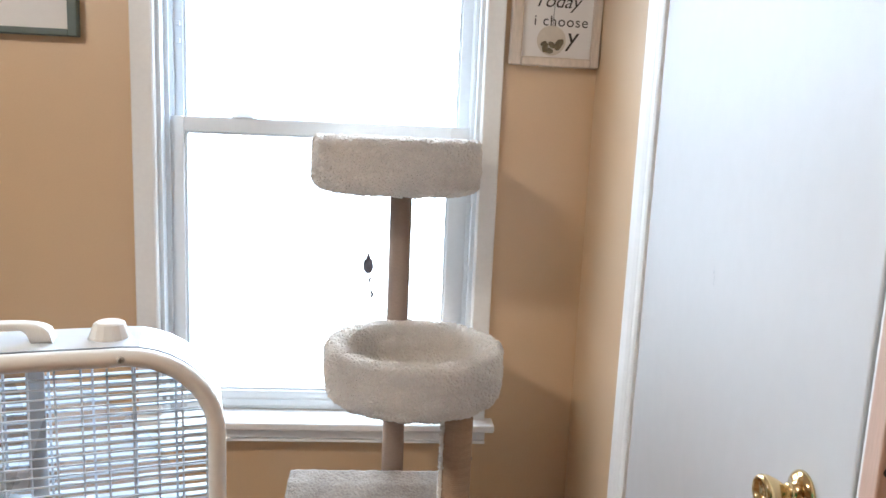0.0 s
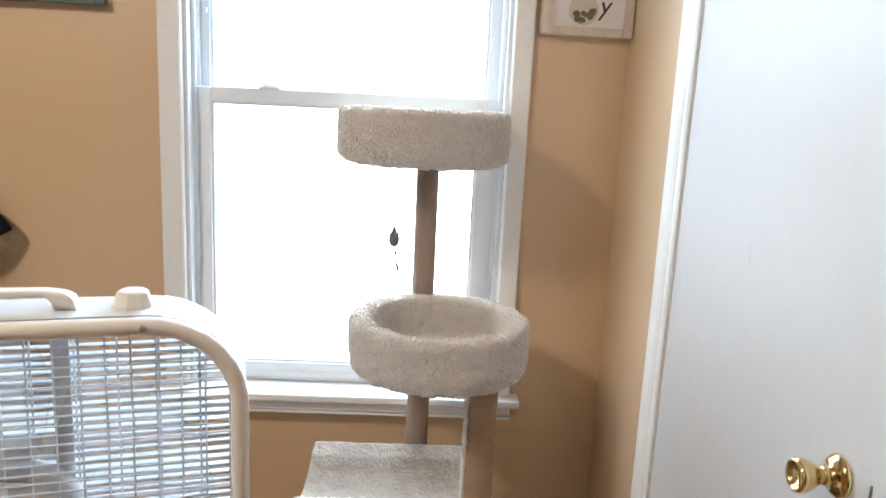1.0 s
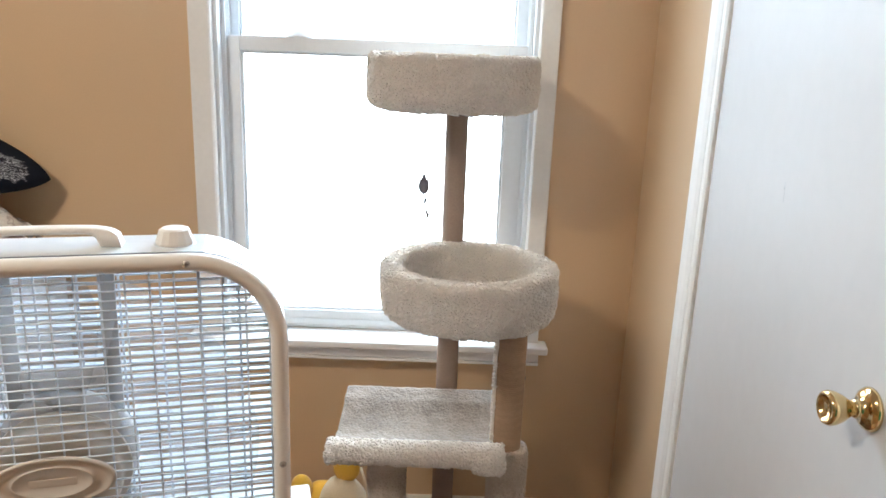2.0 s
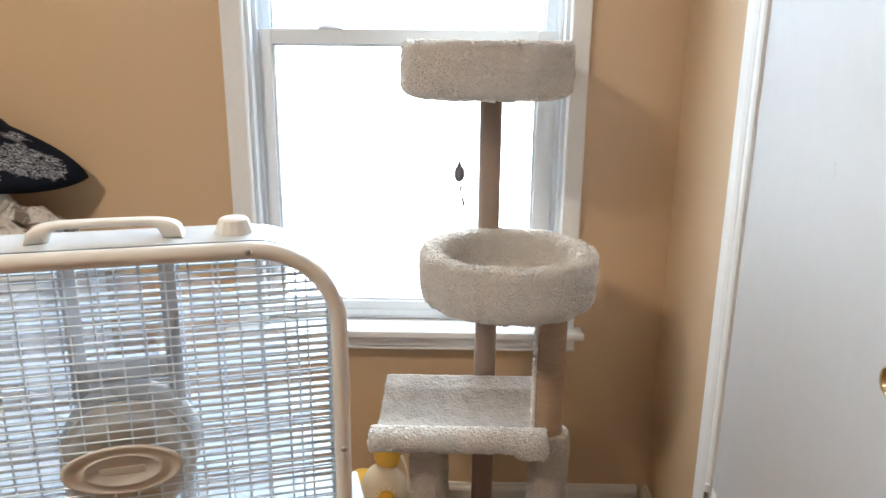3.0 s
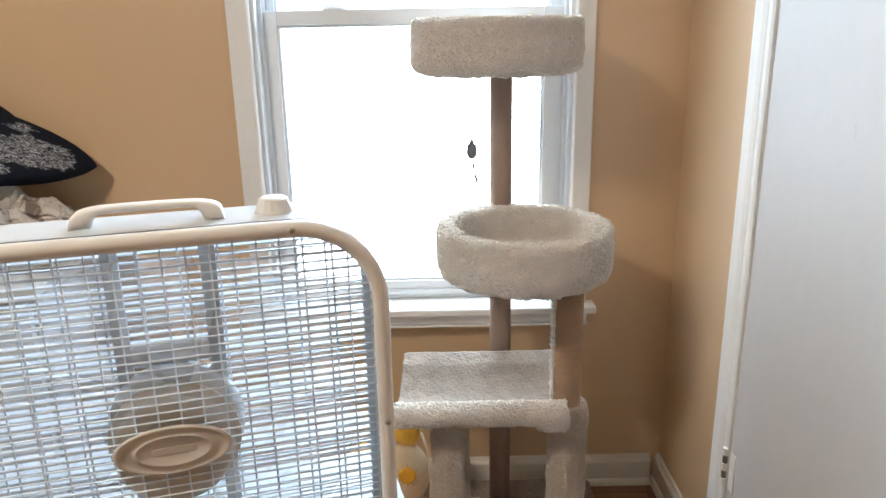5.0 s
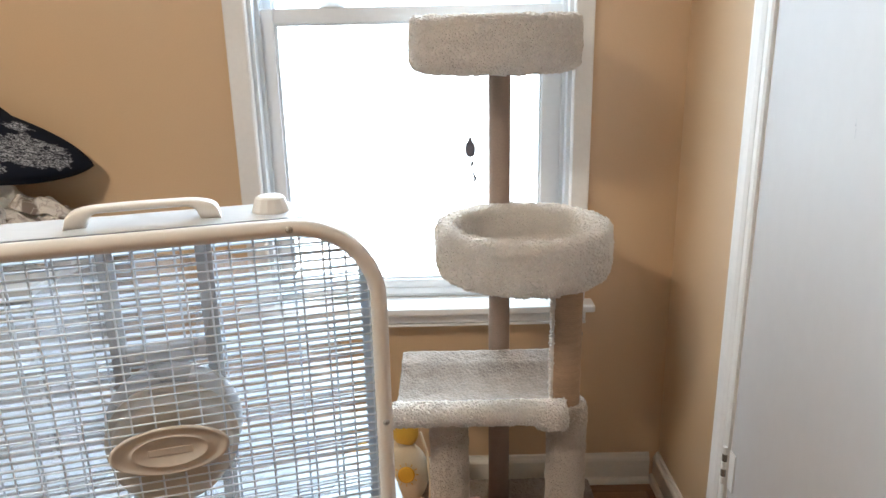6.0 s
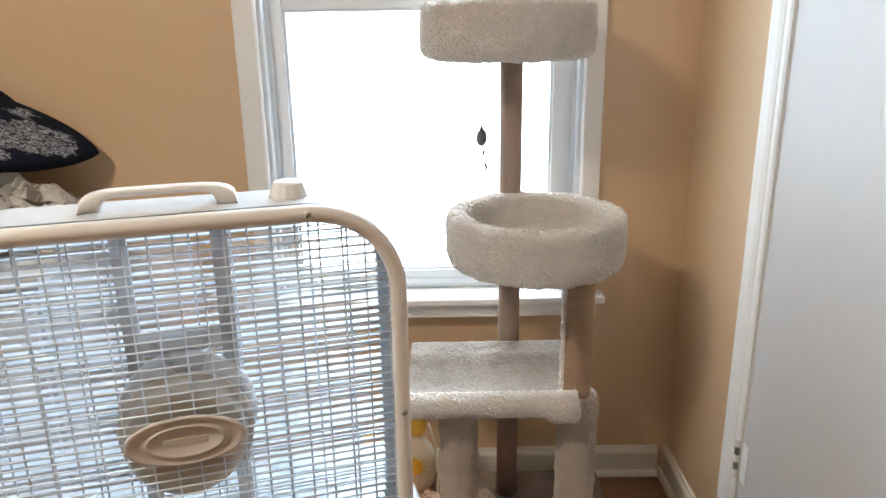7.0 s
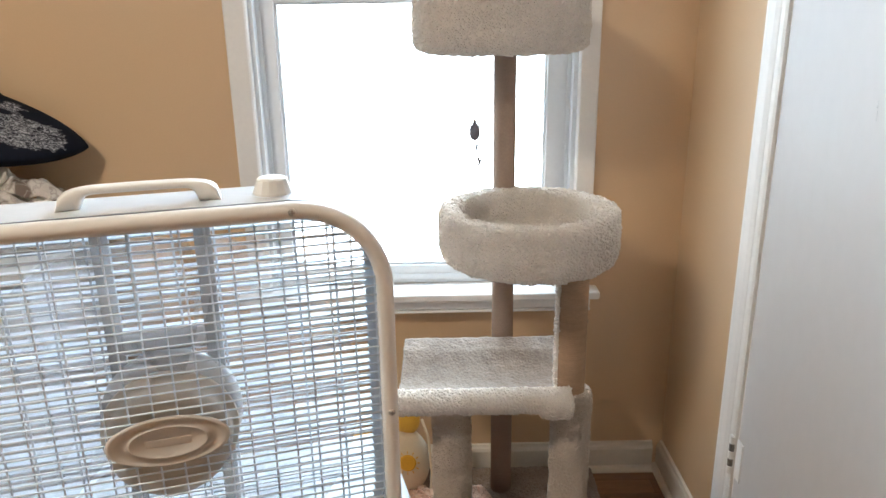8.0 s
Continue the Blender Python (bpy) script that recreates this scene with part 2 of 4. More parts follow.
def box(lo, hi, bevel=0.0, seg=2):
    bm = bmesh.new()
    bmesh.ops.create_cube(bm, size=1)
    for v in bm.verts:
        v.co = Vector([lo[i] + (v.co[i] + 0.5) * (hi[i] - lo[i]) for i in range(3)])
    if bevel:
        bmesh.ops.bevel(bm, geom=list(bm.edges), offset=bevel, segments=seg, affect="EDGES", profile=0.5)
    return bm


def boxes(pairs, bevel=0.0):
    bm = bmesh.new()
    for lo, hi in pairs:
        b = box(lo, hi, bevel)
        me = bpy.data.meshes.new("t")
        b.to_mesh(me)
        b.free()
        bm.from_mesh(me)
        bpy.data.meshes.remove(me)
    return bm


def lathe(profile, seg=48, centre=(0, 0), squash=1.0):
    """Turns (radius, height) pairs round the upright axis."""
    bm = bmesh.new()
    rings = []
    for r, z in profile:
        if r < 1e-6:
            rings.append([bm.verts.new((centre[0], centre[1], z))])
        else:
            rings.append([bm.verts.new((centre[0] + r * math.cos(2 * math.pi * i / seg), centre[1] + squash * r * math.sin(2 * math.pi * i / seg), z)) for i in range(seg)])
    for a, b in zip(rings, rings[1:]):
        for i in range(seg):
            j = (i + 1) % seg
            if len(a) == 1 and len(b) == 1:
                continue
            if len(a) == 1:
                bm.faces.new((a[0], b[i], b[j]))
            elif len(b) == 1:
                bm.faces.new((a[i], a[j], b[0]))
            else:
                bm.faces.new((a[i], a[j], b[j], b[i]))
    return bm


def tube(points, radius, seg=8, bm=None, flat=1.0):
    """A round bar along points; radius may be a list."""
    bm = bm or bmesh.new()
    pts = [Vector(p) for p in points]
    rings = []
    for k, p in enumerate(pts):
        d = (pts[min(k + 1, len(pts) - 1)] - pts[max(k - 1, 0)]).normalized()
        up = Vector((0, 0, 1)) if abs(d.z) < 0.9 else Vector((0, 1, 0))
        s = d.cross(up).normalized()
        t = s.cross(d)
        r = radius[k] if isinstance(radius, (list, tuple)) else radius
        rings.append([bm.verts.new(p + s * r * math.cos(2 * math.pi * i / seg) + t * r * flat * math.sin(2 * math.pi * i / seg)) for i in range(seg)])
    for a, b in zip(rings, rings[1:]):
        for i in range(seg):
            j = (i + 1) % seg
            bm.faces.new((a[i], a[j], b[j], b[i]))
    bm.faces.new(rings[0][::-1])
    bm.faces.new(rings[-1])
    return bm


def extrude_profile(profile, axis, lo, hi):
    """A moulding: a closed profile of (a, b) pairs drawn out along axis; a, b are the other two axes in order."""
    bm = bmesh.new()
    ends = []
    for c in (lo, hi):
        ring = []
        for a, b in profile:
            co = [a, b]
            co.insert("xyz".index(axis), c)
            ring.append(bm.verts.new(co))
        ends.append(ring)
    n = len(profile)
    for i in range(n):
        j = (i + 1) % n
        bm.faces.new((ends[0][i], ends[0][j], ends[1][j], ends[1][i]))
    bm.faces.new(ends[0][::-1])
    bm.faces.new(ends[1])
    return bm


def shag(name, bm, parent, per_m2=70000, length=0.0058, width=0.0022, rough=0.0042, label="", seed=1, rise=(0.15, 0.48), mat=None, fresh_to=1e9):
    """Carpet: the surface is made uneven and set with tufts of pile, all in one mesh; past fresh_to the pile is worn away."""
    rnd = np.random.RandomState(seed)
    bmesh.ops.recalc_face_normals(bm, faces=bm.faces)
    bmesh.ops.triangulate(bm, faces=bm.faces)
    bm.normal_update()
    for v in bm.verts:
        v.co += v.normal * rough * (noise.noise(v.co * 55) + 0.6 * noise.noise(v.co * 140))
    bm.normal_update()
    bm.verts.ensure_lookup_table()
    vs = np.array([v.co[:] for v in bm.verts])
    ns = np.array([v.normal[:] for v in bm.verts])
    fs = np.array([[v.index for v in f.verts] for f in bm.faces])
    bm.free()
    a, b, c = vs[fs[:, 0]], vs[fs[:, 1]], vs[fs[:, 2]]
    area = 0.5 * np.linalg.norm(np.cross(b - a, c - a), axis=1)
    count = int(area.sum() * per_m2)
    pick = rnd.choice(len(fs), count, p=area / area.sum())
    w = rnd.dirichlet((1, 1, 1), count)
    p = (vs[fs[pick]] * w[:, :, None]).sum(1)
    nr = (ns[fs[pick]] * w[:, :, None]).sum(1)
    nr /= np.linalg.norm(nr, axis=1)[:, None] + 1e-9
    keep = p[:, 1] < fresh_to
    p, nr, count = p[keep], nr[keep], int(keep.sum())
    # each tuft is a bent curl of yarn; neighbours lean much the same way
    lean = np.array([noise.noise_vector(Vector(q) * 60)[:] for q in p]) * 1.2 + rnd.normal(0, 0.55, (count, 3))
    t1 = lean - nr * (lean * nr).sum(1)[:, None]
    t1 /= np.linalg.norm(t1, axis=1)[:, None] + 1e-9
    t2 = np.cross(nr, t1)
    ln = length * rnd.uniform(0.6, 1.3, count)[:, None]
    wd = width * rnd.uniform(0.75, 1.25, count)[:, None]
    curl = rnd.uniform(-0.5, 0.5, count)[:, None]
    up = rnd.uniform(*rise, count)[:, None]
    c0 = p - nr * wd * 0.4
    c1 = p + nr * ln * up * 0.75 + t1 * ln * 0.28
    c2 = p + nr * ln * up * 0.85 + t1 * ln * 0.75 + t2 * ln * curl * 0.5
    c3 = p + nr * ln * up * 0.45 + t1 * ln * 1.05 + t2 * ln * curl
    rings = []
    for c, k, along in ((c0, 0.9, nr), (c1, 1.1, nr * 0.6 + t1), (c2, 1.0, t1)):
        a1 = t2 * wd * k
        a2 = np.cross(along / np.linalg.norm(along, axis=1)[:, None], t2) * wd * k
        rings += [c + a1, c - a1 * 0.5 + a2 * 0.87, c - a1 * 0.5 - a2 * 0.87]
    tv = np.stack([*rings, c3], 1).reshape(-1, 3)
    one = []
    for k in (0, 3):
        for a_, b_ in ((0, 1), (1, 2), (2, 0)):
            one += [[k + a_, k + b_, k + 3 + b_], [k + a_, k + 3 + b_, k + 3 + a_]]
    one += [[6, 7, 9], [7, 8, 9], [8, 6, 9]]
    tf = (np.array(one)[None] + (np.arange(count) * 10)[:, None, None]).reshape(-1, 3) + len(vs)
    me = mesh_of(name, np.concatenate([vs, tv]), np.concatenate([fs, tf]).tolist(), mat or M_CARPET, True)
    return link(name, me, parent, label)


def lettering(name, text, size, mat, parent, m, label="", slant=0.0, gap=1.0):
    cu = bpy.data.curves.new(name, "FONT")
    cu.body, cu.size, cu.extrude, cu.shear = text, size, 0.0003, slant
    cu.space_character = gap
    tmp = bpy.data.objects.new(name, cu)
    scene.collection.objects.link(tmp)
    me = bpy.data.meshes.new_from_object(tmp.evaluated_get(bpy.context.evaluated_depsgraph_get()))
    bpy.data.objects.remove(tmp)
    me.materials.clear()
    me.materials.append(mat)
    return link(name, me, parent, label, m)


# ---- the room ----
X0, Y0, H = -4.4, -4.7, 2.44
OX0, OX1, OZ0, OZ1 = -0.062, 0.700, 0.517, 1.99   # window opening

# window wall, with the opening through it
wall_n = part("wall_north", boxes([((X0 - 0.12, WALL_Y, -0.02), (OX0, WALL_Y + 0.16, H)), ((OX1, WALL_Y, -0.02), (WALL_X + 0.12, WALL_Y + 0.16, H)),
              ((OX0, WALL_Y, -0.02), (OX1, WALL_Y + 0.16, OZ0 - 0.03)), ((OX0, WALL_Y, OZ1), (OX1, WALL_Y + 0.16, H))]), M_WALL)
tagged(wall_n, "tan painted wall with a sash window", "wall", kind="structure")
DY0, DY1, DZ = 0.640, 1.296, 2.045                 # door opening
wall_e = part("wall_east", boxes([((WALL_X, DY1, -0.02), (WALL_X + 0.12, WALL_Y, H)), ((WALL_X, Y0, -0.02), (WALL_X + 0.12, DY0, H)), ((WALL_X, DY0, DZ), (WALL_X + 0.12, DY1, H))]), M_WALL)
tagged(wall_e, "tan painted wall with a white closet door", "wall", kind="structure")
wall_w = part("wall_west", box((X0 - 0.12, Y0, -0.02), (X0, WALL_Y, H)), M_WALL)
tagged(wall_w, "plain tan painted wall", "wall", kind="structure")
# unseen rear wall; its opening is added to go with the fill lamp
wall_s = part("wall_south", boxes([((X0 - 0.12, Y0 - 0.12, -0.02), (-1.3, Y0, H)), ((-0.1, Y0 - 0.12, -0.02), (WALL_X + 0.12, Y0, H)),
              ((-1.3, Y0 - 0.12, -0.02), (-0.1, Y0, 0.85)), ((-1.3, Y0 - 0.12, 2.1), (-0.1, Y0, H))]), M_WALL)
tagged(wall_s, "unseen tan painted wall with an added opening", "wall", kind="structure")
ceil = part("ceiling", box((X0 - 0.12, Y0 - 0.12, H), (WALL_X + 0.12, WALL_Y + 0.16, H + 0.1)), M_CEIL)
tagged(ceil, "plain white ceiling", "ceiling", kind="structure")
closet = part("wall_closet", boxes([((1.9, 0.4, -0.02), (1.95, 1.6, H)), ((WALL_X + 0.12, 0.4, -0.02), (1.9, 0.45, H)), ((WALL_X + 0.12, 1.55, -0.02), (1.9, 1.6, H)),
              ((WALL_X + 0.12, 0.4, H), (1.95, 1.6, H + 0.05))]), M_WALL)
tagged(closet, "plain closet walls behind the door", "wall", kind="structure")

# baseboards
BB = [(0.0, 0.0), (-0.027, 0.0), (-0.0265, 0.006), (-0.024, 0.011), (-0.020, 0.0145), (-0.014, 0.016), (-0.014, 0.066), (-0.0115, 0.073), (-0.0085, 0.076), (-0.006, 0.083), (0.0, 0.085)]


def board_profile(base):
    return [(base + o, z) for o, z in BB]


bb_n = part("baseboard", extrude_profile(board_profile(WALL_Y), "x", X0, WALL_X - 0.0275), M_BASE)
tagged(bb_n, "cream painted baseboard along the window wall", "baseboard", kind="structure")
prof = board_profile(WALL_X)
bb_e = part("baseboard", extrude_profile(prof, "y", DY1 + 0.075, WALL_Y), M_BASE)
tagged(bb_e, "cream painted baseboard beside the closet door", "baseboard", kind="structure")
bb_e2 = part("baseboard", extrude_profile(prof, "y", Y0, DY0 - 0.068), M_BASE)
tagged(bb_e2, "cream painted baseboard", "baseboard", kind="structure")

# ---- window ----
win = thing("window_1", "white double-hung sash window with bright daylight", "window", kind="structure")


def casing_profile(inner, outer, face, back):
    """Flat casing with rounded edges: (across, out) pairs."""
    d = outer - inner
    return [(inner, back), (inner, face + 0.006), (inner + d * 0.05, face + 0.002), (inner + d * 0.12, face), (outer - d * 0.08, face), (outer - d * 0.02, face + 0.001), (outer, face + 0.004), (outer, back)]


part("casing", extrude_profile(casing_profile(-0.056, -0.109, WALL_Y - 0.016, WALL_Y), "z", 0.541, 2.06), M_TRIM, win)
part("casing", extrude_profile(casing_profile(0.694, 0.741, WALL_Y - 0.016, WALL_Y), "z", 0.541, 2.06), M_TRIM, win)
head = [(b, a) for a, b in casing_profile(1.985, 2.06, WALL_Y - 0.016, WALL_Y)]
part("head_casing", extrude_profile(head, "x", -0.056, 0.694), M_TRIM, win)
part("sill", box((-0.137, WALL_Y - 0.052, 0.521), (0.762, WALL_Y + 0.075, 0.541), 0.005, 3), M_TRIM, win, "white painted window stool with rounded front")
part("apron", boxes([((-0.112, WALL_Y - 0.030, 0.494), (0.742, WALL_Y, 0.5205)), ((-0.112, WALL_Y - 0.036, 0.486), (0.742, WALL_Y, 0.4935))], 0.002), M_TRIM, win)
# jamb liners with tracks
for x0, x1, s in ((OX0, -0.046, 1), (0.684, OX1, -1)):
    part("jamb", box((x0, WALL_Y + 0.001, 0.5415), (x1, WALL_Y + 0.155, OZ1), 0.001), M_VINYL, win)
    e = x1 if s > 0 else x0
    for y in (0.028, 0.066, 0.108):
        part("track", box((min(e, e + s * 0.010), WALL_Y + y, 0.542), (max(e, e + s * 0.010), WALL_Y + y + 0.006, OZ1 - 0.012), 0.001), M_VINYL, win)
part("head_jamb", box((OX0 + 0.0165, WALL_Y + 0.001, OZ1 - 0.012), (OX1 - 0.0165, WALL_Y + 0.155, OZ1), 0.001), M_VINYL, win)
part("outer_sill", box((OX0 + 0.0165, WALL_Y + 0.076, 0.500), (OX1 - 0.0165, WALL_Y + 0.20, 0.536), 0.002), M_VINYL, win)


def sash(y0, x0, x1, z0, z1, stile, stile_r, bottom, top, name):
    """A sash: two stiles, two rails with glazing steps, and its pane."""
    t = 0.030
    s = part(name, box((x0, y0, z0), (x0 + stile, y0 + t, z1), 0.002), M_VINYL, win)
    part("stile", box((x1 - stile_r, y0, z0), (x1, y0 + t, z1), 0.002), M_VINYL, s)
    part("rail", box((x0 + stile, y0 + 0.001, z0), (x1 - stile_r, y0 + t - 0.001, z0 + bottom), 0.002), M_VINYL, s)
    part("rail", box((x0 + stile, y0 + 0.001, z1 - top), (x1 - stile_r, y0 + t - 0.001, z1), 0.002), M_VINYL, s)
    g = 0.006
    xa, xb, za, zb = x0 + stile, x1 - stile_r, z0 + bottom, z1 - top
    for lo, hi in (((xa, za), (xa + g, zb)), ((xb - g, za), (xb, zb)), ((xa + g, za), (xb - g, za + g)), ((xa + g, zb - g), (xb - g, zb))):
        part("glazing_bead", box((lo[0], y0 + 0.008, lo[1]), (hi[0], y0 + 0.024, hi[1]), 0.001), M_VINYL, s)
    pane = part("pane", box((xa + 0.002, y0 + 0.014, za + 0.002), (xb - 0.002, y0 + 0.018, zb - 0.002)), M_GLASS, s, "clear glass pane")
    pane.visible_shadow = False
    return s


low = sash(WALL_Y + 0.036, -0.040, 0.678, 0.542, 1.266, 0.034, 0.049, 0.048, 0.034, "lower_sash")
sash(WALL_Y + 0.076, -0.040, 0.678, 1.228, 1.977, 0.024, 0.030, 0.034, 0.040, "upper_sash")
part("lock", lathe([(0.0, 1.285), (0.013, 1.284), (0.021, 1.279), (0.029, 1.270), (0.031, 1.266), (0.0, 1.266)], 20, (0.132, WALL_Y + 0.053), 0.7), M_VINYL, win, "white cam lock on the meeting rail", True)
for z in (1.435, 1.475):
    part("tilt_latch", box((-0.030, WALL_Y + 0.064, z), (-0.020, WALL_Y + 0.076, z + 0.012), 0.002), M_VINYL, win)
for z in (0.548, 0.566):
    part("rail_groove", box((0.02, WALL_Y + 0.0335, z), (0.62, WALL_Y + 0.036, z + 0.002)), M_VINYL, win)

# bright distance outside
back = part("backdrop", box((-30, 24, -12), (30, 24.1, 22)), M_SKYGLOW)
tagged(back, "bright hazy sky outside the window", "sky", kind="structure")

# ---- closet door ----
door = thing("door_1", "closed white painted flush closet door with a brass knob", "door", kind="structure")
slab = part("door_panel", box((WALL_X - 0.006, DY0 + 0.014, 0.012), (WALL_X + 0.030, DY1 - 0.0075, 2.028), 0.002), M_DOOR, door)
for y0, y1 in ((DY0, DY0 + 0.010), (DY1 - 0.004, DY1)):
    part("jamb", box((WALL_X - 0.004, y0, 0), (WALL_X + 0.12, y1, DZ), 0.001), M_TRIM, door)
part("jamb", box((WALL_X - 0.004, DY0 + 0.010, DZ - 0.014), (WALL_X + 0.12, DY1 - 0.004, DZ), 0.001), M_TRIM, door)
part("stop", box((WALL_X + 0.033, DY0 + 0.0105, 0), (WALL_X + 0.046, DY0 + 0.022, 2.03)), M_TRIM, door)


def door_casing(inner, outer):
    d = outer - inner
    f = WALL_X - 0.016
    return [(WALL_X, inner), (f + 0.006, inner), (f + 0.003, inner + d * 0.08), (f + 0.003, inner + d * 0.26), (f + 0.0065, inner + d * 0.30), (f + 0.0035, inner + d * 0.36), (f, inner + d * 0.5), (f - 0.002, inner + d * 0.82), (f, outer - d * 0.04), (f + 0.004, outer), (WALL_X, outer)]


part("casing", extrude_profile(door_casing(DY1 - 0.001, DY1 + 0.073), "z", 0, DZ + 0.07), M_TRIM, door)
part("casing", extrude_profile(door_casing(DY0 + 0.001, DY0 - 0.066), "z", 0, DZ + 0.07), M_TRIM, door)
part("casing", box((WALL_X - 0.016, DY0 + 0.002, DZ - 0.004), (WALL_X, DY1 - 0.002, DZ + 0.066), 0.003), M_TRIM, door)
for z in (0.338, 1.76):
    h = part("hinge", box((WALL_X - 0.0085, DY1 - 0.034, z - 0.043), (WALL_X - 0.0055, DY1 - 0.008, z + 0.043), 0.001), M_TRIM, door, "paint-covered butt hinge with bare steel knuckles")
    for k in range(5):
        part("knuckle", lathe([(0, z - 0.043 + k * 0.0174), (0.0058, z - 0.0425 + k * 0.0174), (0.0058, z - 0.0265 + k * 0.0174), (0, z - 0.026 + k * 0.0174)], 12, (WALL_X - 0.0125, DY1 + 0.004)), M_STEEL if k in (1, 3) else M_TRIM, h, smooth=False)
knob = thing("door_knob", "polished brass round door knob with a rose plate", "door knob", pose(WALL_X - 0.006, 0.733, 0.878, 0, -90, 0))
knob.scale = (0.71, 0.71, 0.78)
part("rose", lathe([(0, 0), (0.0345, 0), (0.0345, 0.003), (0.031, 0.008), (0.024, 0.012), (0.016, 0.0145), (0.0135, 0.020), (0.0135, 0.021)], 40), M_BRASS, knob, smooth=True)
part("grip", lathe([(0.0115, 0.016), (0.012, 0.028), (0.0155, 0.033), (0.022, 0.042), (0.0265, 0.052), (0.0275, 0.059), (0.0255, 0.064), (0.0215, 0.066), (0.0185, 0.063), (0.0165, 0.0585), (0.0, 0.0575)], 40), M_BRASS, knob, smooth=True)
part("collar", lathe([(0.0138, 0.0195), (0.0152, 0.0215), (0.0138, 0.0245), (0.0118, 0.0255)], 32), M_BRASS, knob, smooth=True)
part("latch_slot", box((WALL_X - 0.0072, 0.6772, 0.853), (WALL_X - 0.0050, 0.6808, 0.897), 0.0008), M_STEEL, door, "narrow dark steel latch slot beside the knob")
part("scuff", boxes([((WALL_X - 0.0063, 1.008, 1.072), (WALL_X - 0.0059, 1.011, 1.082)), ((WALL_X - 0.0063, 1.0068, 1.055), (WALL_X - 0.0059, 1.0076, 1.069))]), M_SCUFF, door, "small grey scuff on the white paint")

# ---- bookcase beside the door ----
case = thing("bookcase", "pale pinkish wooden bookcase side with a peg hole", "bookcase")
side_a = part("side_panel", box((0.831, 0.452, 0.0), (0.950, 0.470, 1.60), 0.0015), M_WOOD, case)
part("peg_hole", lathe([(0, 0), (0.0035, 0.0001), (0.0035, 0.0006), (0, 0.0006)], 14), M_DARK, side_a, m=pose(0.8375, 0.4518, 1.040, 90, 0, 0))
part("side_panel", box((0.831, 0.05, 0.0), (0.950, 0.068, 1.60), 0.0015), M_WOOD, case)
for z in (0.06, 0.45, 0.82, 1.18, 1.582):
    part("shelf", box((0.835, 0.0685, z), (0.946, 0.4515, z + 0.018), 0.0015), M_WOOD, case)

# ---- bag hanging on the bookcase ----
bag = thing("cloth_bag", "small green cloth bag hung on the bookcase side", "bag", pose(0.878, 0.470, 0.068))


def bag_body():
    """A slack pouch: flat back, bellied front, rounded shoulders."""
    bm = lathe([(0, 0.68), (0.030, 0.682), (0.044, 0.70), (0.048, 0.75), (0.047, 0.82), (0.043, 0.865), (0.030, 0.885), (0.010, 0.892), (0, 0.893)], 28, (0, 0.024), 0.45)
    for v in bm.verts:
        v.co += Vector((1, 0.5, 0)) * 0.004 * noise.noise(v.co * 24)
    return bm


part("pouch", bag_body(), M_GREENCLOTH, bag, smooth=True)
part("strap", tube([(-0.012, 0.022, 0.885), (-0.006, 0.012, 0.905), (0.0, 0.006, 0.915), (0.006, 0.012, 0.905), (0.012, 0.022, 0.885)], 0.0025, 8), M_GREENCLOTH, bag, smooth=True)
part("hook", tube([(0, 0.0, 0.920), (0, 0.010, 0.914), (0, 0.012, 0.922)], 0.002, 8), M_STEEL, bag, "small steel hook")

# ---- ceiling light ----
lamp = thing("ceiling_light", "round flush ceiling light with a warm glowing glass bowl", "ceiling light", pose(-1.00, 0.0, H))
part("pan", lathe([(0, 0), (0.16, 0), (0.165, -0.012), (0.155, -0.024), (0, -0.024)], 40), M_TRIM, lamp, smooth=True)
part("glass_bowl", lathe([(0.148, -0.025), (0.146, -0.04), (0.12, -0.075), (0.07, -0.098), (0, -0.106)], 40), M_GLOW, lamp, "glowing opal glass", True)

# ---- pictures ----
pic = thing("framed_print", "small framed print with lettering on the tan wall", "picture", pose(0.8585, WALL_Y - 0.001, 1.541, -1.0, 0.6, 0))
PW, PH, FW = 0.1055, 0.125, 0.027
for lo, hi in (((-PW, -PH), (-PW + FW, PH)), ((PW - 0.021, -PH), (PW, PH)), ((-PW + FW, -PH), (PW - 0.021, -PH + 0.020)), ((-PW + FW, PH - 0.020), (PW - 0.021, PH))):
    part("frame_rail", box((lo[0], -0.026, lo[1]), (hi[0], 0, hi[1]), 0.004, 3), M_FRAME, pic, "greyed wooden frame rail")
paper = part("paper", box((-PW + FW - 0.002, -0.014, -PH + 0.018), (PW - 0.019, -0.010, PH - 0.018)), M_PAPER, pic)
lettering("lettering", "Today", 0.043, M_INK, paper, pose(-0.057, -0.0145, 0.009, 90, 0, 0), slant=0.35)
lettering("lettering", "i choose", 0.0335, M_INK, paper, pose(-0.053, -0.0145, -0.033, 90, 0, 0), gap=1.12)
lettering("lettering", "y", 0.060, M_INK, paper, pose(0.025, -0.0145, -0.074, 90, 0, 0), slant=0.18)
part("cord", tube([(-0.006, -0.0152, 0.10), (-0.006, -0.0152, 0.02), (-0.008, -0.0152, -0.034)], 0.0007, 5), M_INK, paper, "thin dark cord holding the emblem")
em = part("emblem", lathe([(0, 0), (0.034, 0), (0.034, 0.0006), (0, 0.0006)], 36), M_DISC, paper, "pale round emblem with dark leaves", m=pose(-0.009, -0.0142, -0.066, 90, 0, 0))
